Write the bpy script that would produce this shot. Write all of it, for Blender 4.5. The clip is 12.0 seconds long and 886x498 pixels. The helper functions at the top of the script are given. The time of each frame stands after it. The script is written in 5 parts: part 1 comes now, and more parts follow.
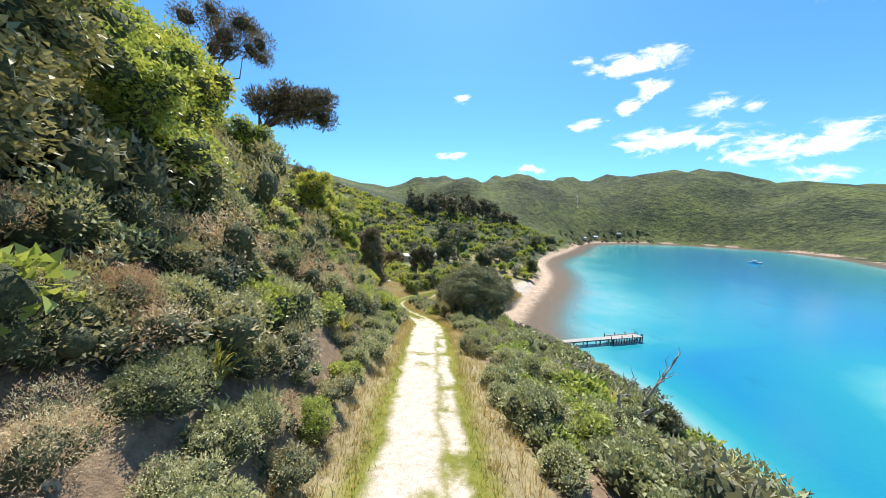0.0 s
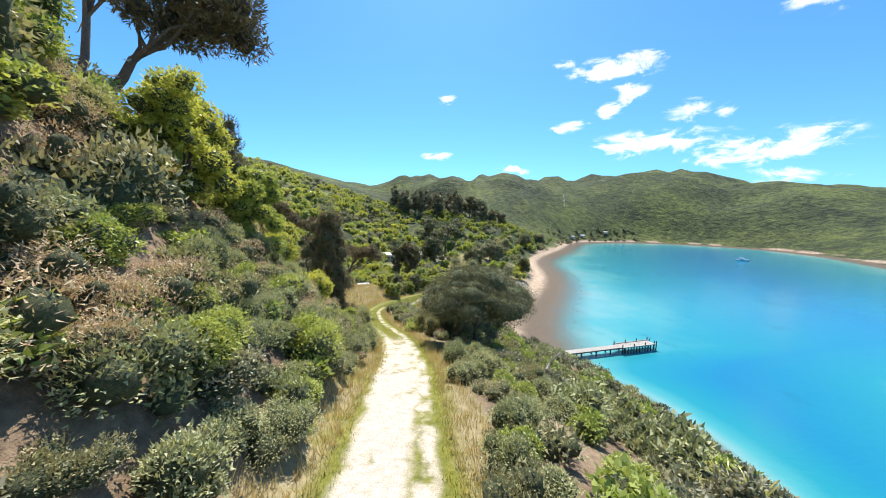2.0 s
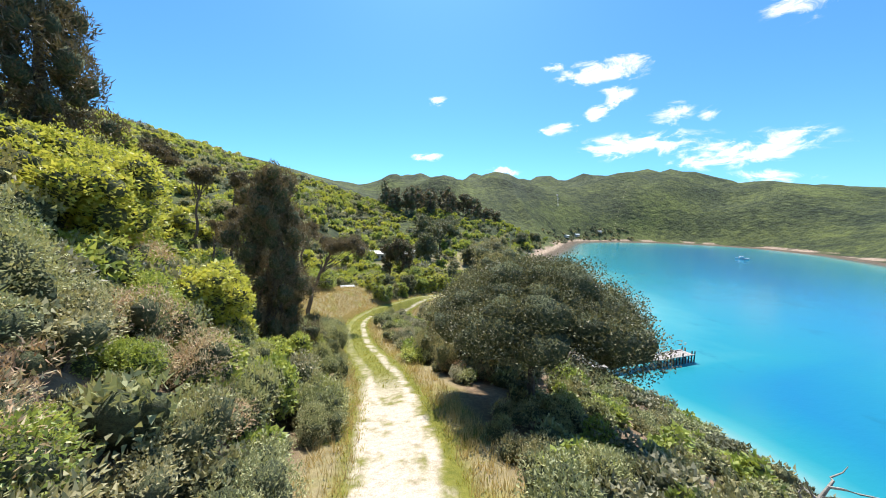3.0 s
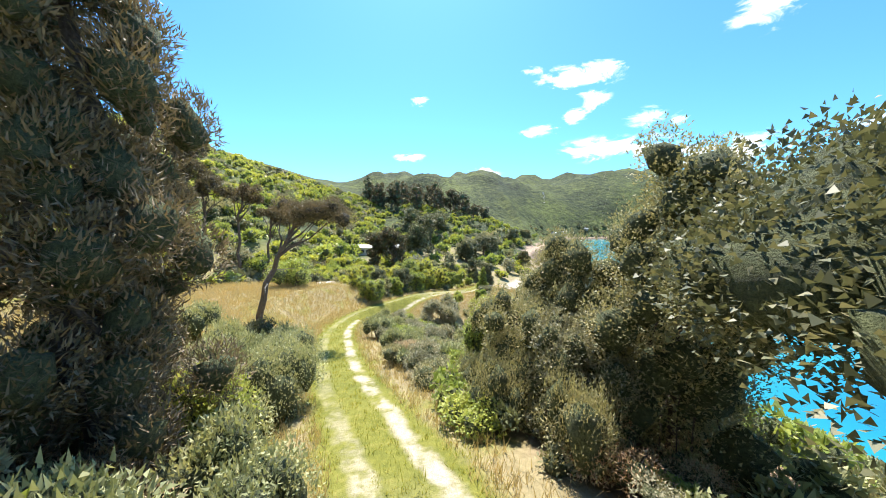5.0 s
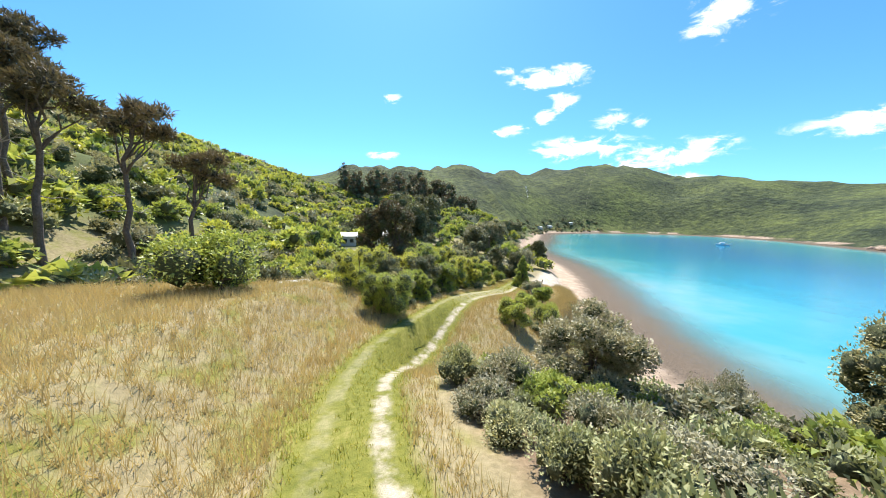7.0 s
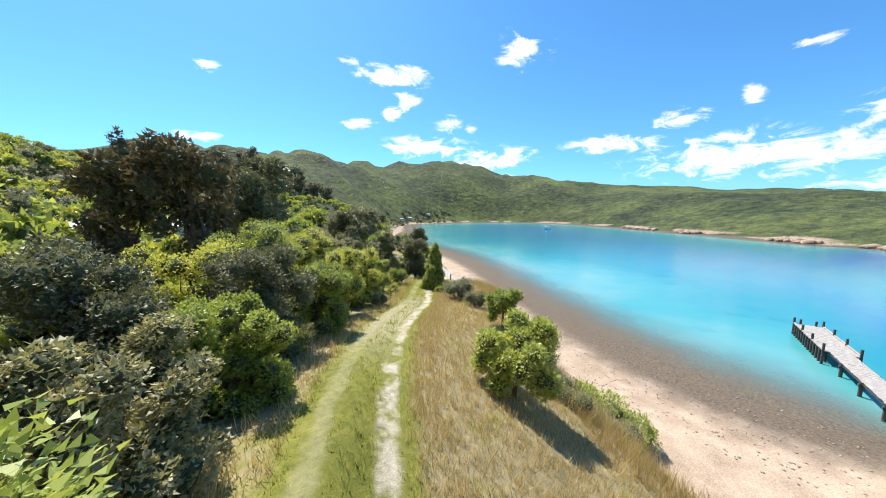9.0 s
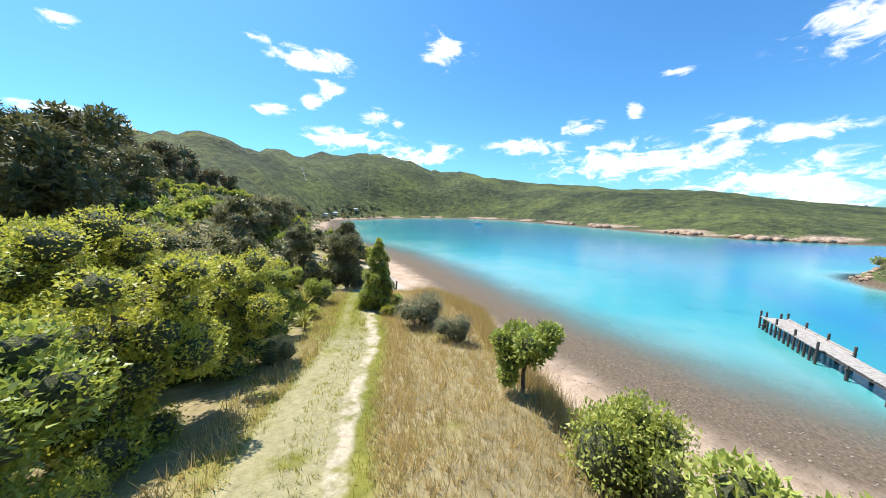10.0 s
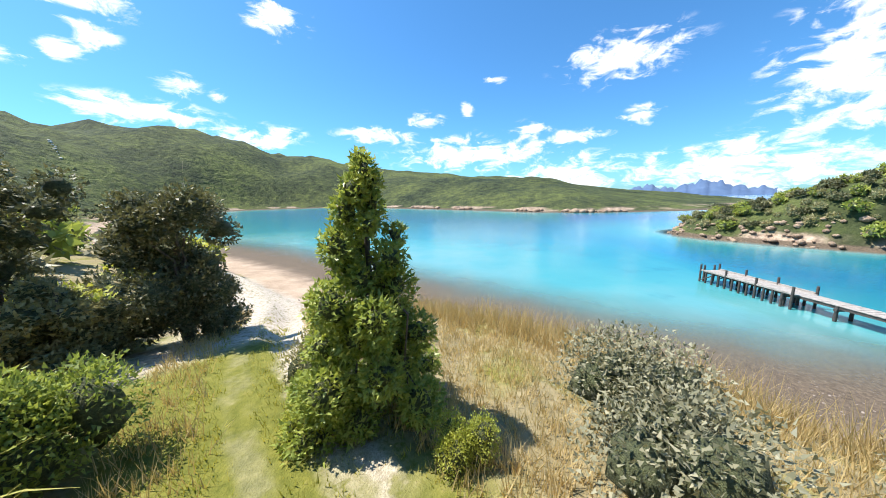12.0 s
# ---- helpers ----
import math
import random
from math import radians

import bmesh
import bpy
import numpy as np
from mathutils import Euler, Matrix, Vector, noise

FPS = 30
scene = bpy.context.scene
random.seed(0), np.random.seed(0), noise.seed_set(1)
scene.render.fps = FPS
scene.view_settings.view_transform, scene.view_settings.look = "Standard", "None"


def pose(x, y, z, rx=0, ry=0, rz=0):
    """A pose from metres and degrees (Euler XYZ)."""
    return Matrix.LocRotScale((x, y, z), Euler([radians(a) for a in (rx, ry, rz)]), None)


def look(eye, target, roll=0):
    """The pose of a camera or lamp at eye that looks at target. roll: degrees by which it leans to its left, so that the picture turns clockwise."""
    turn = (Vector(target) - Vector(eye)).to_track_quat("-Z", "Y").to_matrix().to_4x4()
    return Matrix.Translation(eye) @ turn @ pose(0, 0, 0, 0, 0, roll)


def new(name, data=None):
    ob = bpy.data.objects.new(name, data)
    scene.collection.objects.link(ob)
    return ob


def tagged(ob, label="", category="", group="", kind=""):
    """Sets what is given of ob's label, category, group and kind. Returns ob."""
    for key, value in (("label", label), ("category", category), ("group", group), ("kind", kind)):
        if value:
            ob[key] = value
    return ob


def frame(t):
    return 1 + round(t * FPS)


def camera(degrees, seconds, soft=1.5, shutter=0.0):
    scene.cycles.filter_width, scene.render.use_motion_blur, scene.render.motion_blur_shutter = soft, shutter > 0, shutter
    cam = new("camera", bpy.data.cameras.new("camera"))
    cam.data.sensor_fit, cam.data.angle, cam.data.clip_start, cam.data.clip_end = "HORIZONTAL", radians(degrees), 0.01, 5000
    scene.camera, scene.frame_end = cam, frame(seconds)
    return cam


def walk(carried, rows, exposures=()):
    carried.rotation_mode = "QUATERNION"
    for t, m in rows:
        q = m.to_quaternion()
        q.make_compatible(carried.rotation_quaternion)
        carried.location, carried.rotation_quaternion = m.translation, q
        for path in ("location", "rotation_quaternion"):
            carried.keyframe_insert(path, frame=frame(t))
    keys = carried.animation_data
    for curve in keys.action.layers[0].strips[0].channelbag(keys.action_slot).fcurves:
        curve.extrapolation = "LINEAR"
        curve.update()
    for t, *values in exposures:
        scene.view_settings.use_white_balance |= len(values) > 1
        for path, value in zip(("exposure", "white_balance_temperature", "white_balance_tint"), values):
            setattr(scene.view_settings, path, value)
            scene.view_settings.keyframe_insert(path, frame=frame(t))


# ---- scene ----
cam = camera(111.4, 12.0, soft=0.95)
# seconds, eye x y z, yaw, pitch, roll
PATH = [
    (0, -0.002, 0.002, 30.203, 0.003, -6.63, 1.46),
    (0.5, 0.125, 0.769, 29.986, -0.602, -6.614, 1.376),
    (1, 0.14, 1.572, 29.614, -1.231, -6.518, 1.37),
    (1.5, 0.029, 4.408, 28.935, -1.88, -6.452, 1.357),
    (2, -0.005, 10.836, 28.149, -2.662, -6.496, 1.451),
    (2.5, -0.443, 16.323, 27.006, -3.448, -6.425, 1.402),
    (3, -1.142, 21.964, 25.712, -4.404, -6.289, 1.43),
    (3.2, -1.613, 24.079, 25.204, -4.795, -6.227, 1.465),
    (4.8, -2.962, 31.712, 22.401, -7.244, -6.118, 1.184),
    (5, -3.376, 33.329, 22.019, -7.575, -6.1, 1.238),
    (5.5, -4.656, 37.606, 20.966, -8.641, -6.21, 1.409),
    (6, -5.834, 42.853, 19.738, -9.611, -6.095, 1.494),
    (6.5, -7.719, 48.971, 18.378, -10.648, -6.164, 1.368),
    (6.7, -8.316, 51.434, 17.861, -10.881, -6.229, 1.252),
    (8.3, -7.599, 64.92, 14.86, -28.755, -6.4, 0.2),
    (8.5, -6.794, 67.32, 14.669, -31.683, -6.47, 0.15),
    (9, -5.221, 73.271, 14.206, -39.124, -7, 0.4),
    (9.5, -2.456, 77.955, 13.572, -45.822, -7.45, 0.7),
    (10, 0.52, 82.358, 13.067, -52.442, -7.6, 0.8),
    (10.5, 3.55, 86.429, 12.377, -58.898, -7.6, 0.65),
    (11, 6.234, 90.021, 11.546, -65.536, -8, 0.3),
    (11.5, 8.351, 93.839, 10.748, -72.64, -8.75, -0.25),
    (12, 9.547, 96.519, 10.094, -78.648, -9.6, -0.8),
]
walk(cam, [(t, pose(x, y, z, 90 + p, 0, w) @ pose(0, 0, 0, 0, 0, r)) for t, x, y, z, w, p, r in PATH],
     exposures=[(0, 0.68), (3.2, 0.68), (4.8, 1.1), (5.6, 1.22), (6.2, 1.14), (6.7, 0.98), (8.3, 0.74), (12, 0.78)])

# ---- world, sun ----
SUN_AZ, SUN_EL = 2.0, 60.0
sun_dir = Vector((math.sin(radians(SUN_AZ)) * math.cos(radians(SUN_EL)), math.cos(radians(SUN_AZ)) * math.cos(radians(SUN_EL)), math.sin(radians(SUN_EL))))
sun_data = bpy.data.lights.new("sun", "SUN")
sun_data.energy, sun_data.angle, sun_data.color = 5.0, radians(0.6), (1.0, 0.95, 0.86)
sun = new("sun", sun_data)
sun.matrix_world = look(sun_dir * 100, (0, 0, 0))


class Nodes:
    """Short way to write node trees."""

    def __init__(self, tree):
        self.tree = tree
        tree.nodes.clear()

    def add(self, kind, **sets):
        n = self.tree.nodes.new(kind)
        for k, v in sets.items():
            setattr(n, k, v)
        return n

    def link(self, a, b):
        self.tree.links.new(a, b)

    def put(self, socket, v):
        if hasattr(v, "is_output"):
            self.link(v, socket)
        else:
            socket.default_value = v

    def math(self, op, a, b=0.0, c=0.0, clamp=False):
        n = self.add("ShaderNodeMath", operation=op, use_clamp=clamp)
        for i, v in enumerate((a, b, c)):
            self.put(n.inputs[i], v)
        return n.outputs[0]

    def noise(self, vec, scale, detail=4.0, rough=0.55, dist=0.0):
        n = self.add("ShaderNodeTexNoise")
        if vec is not None:
            self.link(vec, n.inputs["Vector"])
        n.inputs["Scale"].default_value, n.inputs["Detail"].default_value = scale, detail
        n.inputs["Roughness"].default_value, n.inputs["Distortion"].default_value = rough, dist
        return n.outputs["Fac"]

    def ramp(self, fac, stops, interp="LINEAR"):
        n = self.add("ShaderNodeValToRGB")
        n.color_ramp.interpolation = interp
        els = n.color_ramp.elements
        while len(els) < len(stops):
            els.new(0.5)
        for e, (p, c) in zip(els, stops):
            e.position = p
            e.color = (c, c, c, 1) if isinstance(c, (int, float)) else (*c, 1)
        self.link(fac, n.inputs[0])
        return n.outputs[0]

    def mix(self, fac, a, b, blend="MIX"):
        n = self.add("ShaderNodeMix", data_type="RGBA", blend_type=blend)
        for s, v in ((n.inputs[0], fac), (n.inputs[6], a), (n.inputs[7], b)):
            self.put(s, (*v, 1) if isinstance(v, tuple) and len(v) == 3 else v)
        return n.outputs[2]

    def step(self, v, lo, hi):
        n = self.add("ShaderNodeMapRange", interpolation_type="SMOOTHSTEP")
        self.link(v, n.inputs[0])
        n.inputs[1].default_value, n.inputs[2].default_value = lo, hi
        return n.outputs[0]


# sky with fair-weather clouds: azimuth, elevation, half width, half height in degrees
CLOUDS = [(30.6, 22.4, 6.4, 1.8), (32.3, 19.4, 2.3, 2.1), (24.2, 14.9, 3.1, 1.0), (22.6, 24.0, 2.2, 0.7), (40.2, 15.5, 2.7, 1.5), (44.1, 14.8, 1.3, 0.8),
          (35.9, 11.4, 7.8, 1.8), (46.4, 9.3, 8.6, 1.7), (51.5, 9.9, 3.7, 1.8), (15.0, 8.2, 3.9, 0.9), (1.7, 10.5, 3.0, 0.8), (50.6, 6.0, 3.9, 1.0),
          (29.7, 16.9, 1.8, 1.3), (2.6, 19.6, 2.0, 0.9), (52.7, 25.9, 4.3, 2.7), (67.5, 10.9, 7.0, 1.3), (76.2, 13.3, 3.5, 1.5), (83.3, 15.1, 1.4, 1.1),
          (94.5, 11.0, 3.1, 1.8), (102, 9.6, 6, 1.1), (85.3, 7.6, 14.3, 3.3), (101.1, 3.5, 12, 3.6), (107.5, 20.0, 8.5, 3.3), (110.5, 11.9, 3.2, 1.4),
          (88.0, 19.2, 2.2, 0.6), (131, 13, 7, 8.5), (126.0, 3.6, 9, 4.2), (117.8, 3.5, 9, 3.0)]
world = bpy.data.worlds.new("sky")
scene.world = world
world.use_nodes = True
W = Nodes(world.node_tree)
sky = W.add("ShaderNodeTexSky", sky_type="NISHITA", sun_disc=False, sun_elevation=radians(SUN_EL), sun_rotation=radians(SUN_AZ), air_density=1.0, dust_density=0.6, ozone_density=2.5)
co = W.add("ShaderNodeTexCoord").outputs["Generated"]
xyz = W.add("ShaderNodeSeparateXYZ")
W.link(co, xyz.inputs[0])
az = W.math("MULTIPLY", W.math("ARCTAN2", xyz.outputs[0], xyz.outputs[1]), 57.2958)
el = W.math("MULTIPLY", W.math("ARCSINE", xyz.outputs[2]), 57.2958)
cover = None
for a0, e0, wa, we in CLOUDS:
    da = W.math("DIVIDE", W.math("SUBTRACT", az, a0), wa)
    de = W.math("DIVIDE", W.math("SUBTRACT", el, e0), we)
    q = W.math("SUBTRACT", 1.0, W.math("SQRT", W.math("ADD", W.math("MULTIPLY", da, da), W.math("MULTIPLY", de, de))))
    cover = q if cover is None else W.math("MAXIMUM", cover, q)
stretch = W.add("ShaderNodeVectorMath", operation="MULTIPLY")
W.link(co, stretch.inputs[0])
stretch.inputs[1].default_value = (1, 1, 2.2)
puff = W.noise(stretch.outputs[0], 15.0, 9.0, 0.64, 0.5)
fac = W.step(W.math("ADD", W.math("MULTIPLY", W.math("MAXIMUM", cover, -0.6), 0.62), W.math("MULTIPLY", W.math("SUBTRACT", puff, 0.5), 3.0)), -0.05, 0.66)
fac = W.math("MULTIPLY", fac, W.step(cover, -0.45, 0.1))
sky_bg = W.add("ShaderNodeBackground")
tint = W.mix(1.0, sky.outputs[0], (0.50, 1.0, 1.33), "MULTIPLY")
W.link(tint, sky_bg.inputs[0])
sky_bg.inputs[1].default_value = 0.096
cloud_bg = W.add("ShaderNodeBackground")
cloud_bg.inputs[0].default_value, cloud_bg.inputs[1].default_value = (1, 1, 1, 1), 0.9
mixer = W.add("ShaderNodeMixShader")
W.link(fac, mixer.inputs[0])
W.link(sky_bg.outputs[0], mixer.inputs[1])
W.link(cloud_bg.outputs[0], mixer.inputs[2])
W.link(mixer.outputs[0], W.add("ShaderNodeOutputWorld").inputs[0])


# ---- materials ----
def material(name):
    m = bpy.data.materials.new(name)
    m.use_nodes = True
    n = Nodes(m.node_tree)
    out = n.add("ShaderNodeOutputMaterial")
    b = n.add("ShaderNodeBsdfPrincipled")
    n.link(b.outputs[0], out.inputs[0])
    return m, n, b, out


def position(n):
    return n.add("ShaderNodeNewGeometry").outputs["Position"]


def bump(n, b, h, strength, dist=0.05):
    k = n.add("ShaderNodeBump")
    k.inputs["Strength"].default_value, k.inputs["Distance"].default_value = strength, dist
    n.link(h, k.inputs["Height"])
    n.link(k.outputs[0], b.inputs["Normal"])


def leaf_material(name, dark, mid, light, gloss=0.45, through_light=0.35):
    """Foliage: colour differs from leaf to leaf and bush to bush, some light passes through the leaf."""
    m, n, b, out = material(name)
    g = n.add("ShaderNodeNewGeometry")
    o = n.add("ShaderNodeObjectInfo")
    patch = n.noise(g.outputs["Position"], 1.1, 2.0)
    v = n.math("ADD", n.math("MULTIPLY", g.outputs["Random Per Island"], 0.5), n.math("MULTIPLY", patch, 0.6))
    v = n.math("ADD", v, n.math("MULTIPLY", n.math("SUBTRACT", o.outputs["Random"], 0.5), 0.3))
    dark, mid, light = [tuple(min(c * g * k, 0.62) for c, k in zip(q, (1.13, 0.98, 0.84))) for q, g in ((dark, 1.5), (mid, 1.35), (light, 1.22))]
    col = n.ramp(v, [(0.15, dark), (0.5, mid), (0.95, light)])
    n.link(col, b.inputs["Base Color"])
    b.inputs["Roughness"].default_value = gloss
    b.inputs["Specular IOR Level"].default_value = 0.35
    t = n.add("ShaderNodeBsdfTranslucent")
    n.link(n.mix(1.0, col, (1.15, 1.1, 0.75), "MULTIPLY"), t.inputs[0])
    mx = n.add("ShaderNodeMixShader")
    mx.inputs[0].default_value = through_light
    n.link(b.outputs[0], mx.inputs[1])
    n.link(t.outputs[0], mx.inputs[2])
    n.link(mx.outputs[0], out.inputs[0])
    return m


def rough_material(name, dark, light, scale, rough=0.85, relief=0.5, dist=0.03, fine=4.0):
    m, n, b, out = material(name)
    p = position(n)
    a, c = n.noise(p, scale, 5.0), n.noise(p, scale * fine, 5.0, 0.65)
    v = n.math("ADD", n.math("MULTIPLY", a, 0.6), n.math("MULTIPLY", c, 0.4))
    n.link(n.ramp(v, [(0.3, dark), (0.7, light)]), b.inputs["Base Color"])
    b.inputs["Roughness"].default_value = rough
    bump(n, b, c, relief, dist)
    return m


M_GORSE = leaf_material("gorse_leaf", (0.13, 0.165, 0.095), (0.25, 0.30, 0.175), (0.42, 0.45, 0.29), 0.6, 0.25)
M_BROAD = leaf_material("broad_leaf", (0.11, 0.165, 0.05), (0.225, 0.305, 0.085), (0.40, 0.46, 0.16), 0.4, 0.4)
M_LIME = leaf_material("lime_leaf", (0.18, 0.23, 0.05), (0.3, 0.36, 0.08), (0.46, 0.48, 0.14), 0.45, 0.4)
M_DARK = leaf_material("dark_leaf", (0.05, 0.06, 0.04), (0.1, 0.12, 0.075), (0.22, 0.23, 0.15), 0.5, 0.2)
M_OLIVE = leaf_material("olive_leaf", (0.135, 0.15, 0.09), (0.245, 0.262, 0.16), (0.39, 0.395, 0.265), 0.55, 0.25)
M_GREY = leaf_material("grey_leaf", (0.10, 0.115, 0.085), (0.20, 0.22, 0.165), (0.37, 0.385, 0.31), 0.5, 0.25)
M_DRY = leaf_material("dry_leaf", (0.2, 0.145, 0.1), (0.38, 0.29, 0.21), (0.58, 0.48, 0.36), 0.8, 0.2)
M_PINE = leaf_material("pine_needle", (0.055, 0.055, 0.04), (0.11, 0.105, 0.07), (0.21, 0.18, 0.13), 0.6, 0.15)
M_FLAX = leaf_material("flax_leaf", (0.13, 0.15, 0.04), (0.27, 0.29, 0.09), (0.48, 0.46, 0.2), 0.4, 0.3)
M_STRAW = leaf_material("dry_grass", (0.25, 0.215, 0.115), (0.34, 0.30, 0.165), (0.47, 0.41, 0.26), 0.7, 0.3)
M_GRASS = leaf_material("green_grass", (0.10, 0.14, 0.02), (0.22, 0.26, 0.05), (0.42, 0.42, 0.13), 0.6, 0.35)
M_BARK = rough_material("bark", (0.07, 0.05, 0.04), (0.20, 0.16, 0.13), 6.0, 0.9, 0.8, 0.04)
M_TWIG = rough_material("dead_wood", (0.20, 0.17, 0.14), (0.46, 0.42, 0.38), 8.0, 0.9, 0.4, 0.02)
# balls behind the leaves: the shade of leaf gaps is put into this colour
M_SHADE_CORE = rough_material("inner_foliage", (0.04, 0.05, 0.024), (0.21, 0.235, 0.11), 13.0, 0.95, 1.0, 0.1)
# the same for pines: shade among the needles painted nearly black
M_NEEDLE_SHADE_CORE = rough_material("needle_shade_core", (0.018, 0.016, 0.012), (0.13, 0.115, 0.08), 9.0, 0.95, 1.0, 0.1)
M_TIMBER = rough_material("weathered_timber", (0.22, 0.19, 0.17), (0.50, 0.46, 0.42), 3.0, 0.85, 0.4, 0.01)
M_PILE = rough_material("wet_pile", (0.035, 0.03, 0.028), (0.12, 0.10, 0.09), 4.0, 0.8, 0.5, 0.02)
M_ROCK = rough_material("cliff_rock", (0.20, 0.13, 0.09), (0.52, 0.38, 0.27), 0.35, 0.9, 0.9, 0.5)


# ---- plan: the track's middle line, the waterline ----
TRACK = [(0.3, -40, 33), (-0.2, 0, 25.7), (-0.3, 5.4, 24.6), (-0.6, 13, 23.4), (-0.9, 22, 21.4), (-1.2, 28, 19.6), (-2.2, 35, 17.5), (-3.8, 41, 15.9),
         (-5.6, 45, 15.0), (-7.2, 51, 13.7), (-8.6, 57, 12.5), (-9.2, 63, 11.2), (-8.6, 68, 10.5), (-6.6, 72.5, 10.0), (-4.2, 76.7, 9.5), (-1.3, 82.5, 8.8),
         (1.5, 86, 8.3), (4.6, 90, 7.4), (8, 93, 6.7), (10.6, 96, 6.2), (13.2, 99.5, 5.9), (16.8, 103.6, 5.8), (21.5, 107.2, 4.6), (29, 113.5, 2.4), (38, 125, 1.6)]
SHORE = [(60, -150), (45, -60), (36, -10), (33, 15), (33, 30), (36, 42), (37, 51), (32, 60), (24, 67), (21, 72), (24, 77), (26, 80), (29, 86), (32, 93),
         (35, 101), (40, 109), (46, 118), (54, 135), (61, 152), (64, 170), (70, 195), (85, 220), (115, 262), (145, 310), (170, 345), (220, 362), (284, 362),
         (330, 335), (352, 300), (345, 250), (310, 195), (272, 140), (235, 92), (205, 55), (225, -10), (330, -150)]


def smooth_line(points, n):
    pts = np.array(points, float)
    s = np.r_[0, np.cumsum(np.linalg.norm(np.diff(pts[:, :2], axis=0), axis=1))]
    u = np.linspace(0, s[-1], n)
    out = np.stack([np.interp(u, s, pts[:, i]) for i in range(pts.shape[1])], 1)
    k = max(3, n // len(points) // 2 * 2 + 1)
    pad = np.pad(out, ((k // 2, k // 2), (0, 0)), mode="edge")
    return np.stack([np.convolve(pad[:, i], np.ones(k) / k, "valid") for i in range(out.shape[1])], 1)


LINE = smooth_line(TRACK, 260)
COAST = smooth_line(SHORE, 420)
LAND = np.vstack([COAST, [(1600, -400), (1600, 1800), (-1600, 1800), (-1600, -400), (60, -400)]])
HEAD = np.array([(97, 40, 6), (84, 27, 13), (74, 4, 20), (70, -40, 24)], float)


def nearest(px, py, line):
    """Distance to a line, signed side (right positive) and place along it."""
    best = np.full(px.shape, 1e9)
    side, val = np.zeros(px.shape), np.zeros(px.shape)
    for i in range(len(line) - 1):
        a, b = line[i], line[i + 1]
        dx, dy = b[0] - a[0], b[1] - a[1]
        L2 = dx * dx + dy * dy + 1e-12
        t = np.clip(((px - a[0]) * dx + (py - a[1]) * dy) / L2, 0, 1)
        d = np.hypot(px - a[0] - t * dx, py - a[1] - t * dy)
        w = d < best
        best = np.where(w, d, best)
        side = np.where(w, np.sign((px - a[0]) * dy - (py - a[1]) * dx), side)
        val = np.where(w, i + t, val)
    return best, side, val


def inside(px, py, poly):
    r = np.zeros(px.shape, bool)
    j = len(poly) - 1
    for i in range(len(poly)):
        xi, yi, xj, yj = *poly[i, :2], *poly[j, :2]
        r ^= ((yi > py) != (yj > py)) & (px < (xj - xi) * (py - yi) / (yj - yi + 1e-12) + xi)
        j = i
    return r


def ease(v, lo, hi):
    t = np.clip((v - lo) / (hi - lo), 0, 1)
    return t * t * (3 - 2 * t)


def wave(px, py, size, seed=0):
    """Cheap smooth relief from crossed sines, -1 to 1."""
    r = np.random.RandomState(seed)
    z = np.zeros(np.shape(px))
    for k in range(7):
        a, f, p = r.rand() * 6.28, (0.6 + 1.2 * r.rand()) / size * 6.28, r.rand() * 6.28
        z += np.sin(f * (px * math.cos(a) + py * math.sin(a)) + p + 1.3 * np.sin(f * 0.6 * (px * math.sin(a) - py * math.cos(a)) + p))
    return z / 7 * 1.6


def bank_foot(py):
    """How far from the waterline the grassy bank rises out of the beach."""
    return np.interp(py, [60, 76, 84, 88, 94, 120], [16.0, 15.0, 13.0, 11.2, 8.0, 8.0])


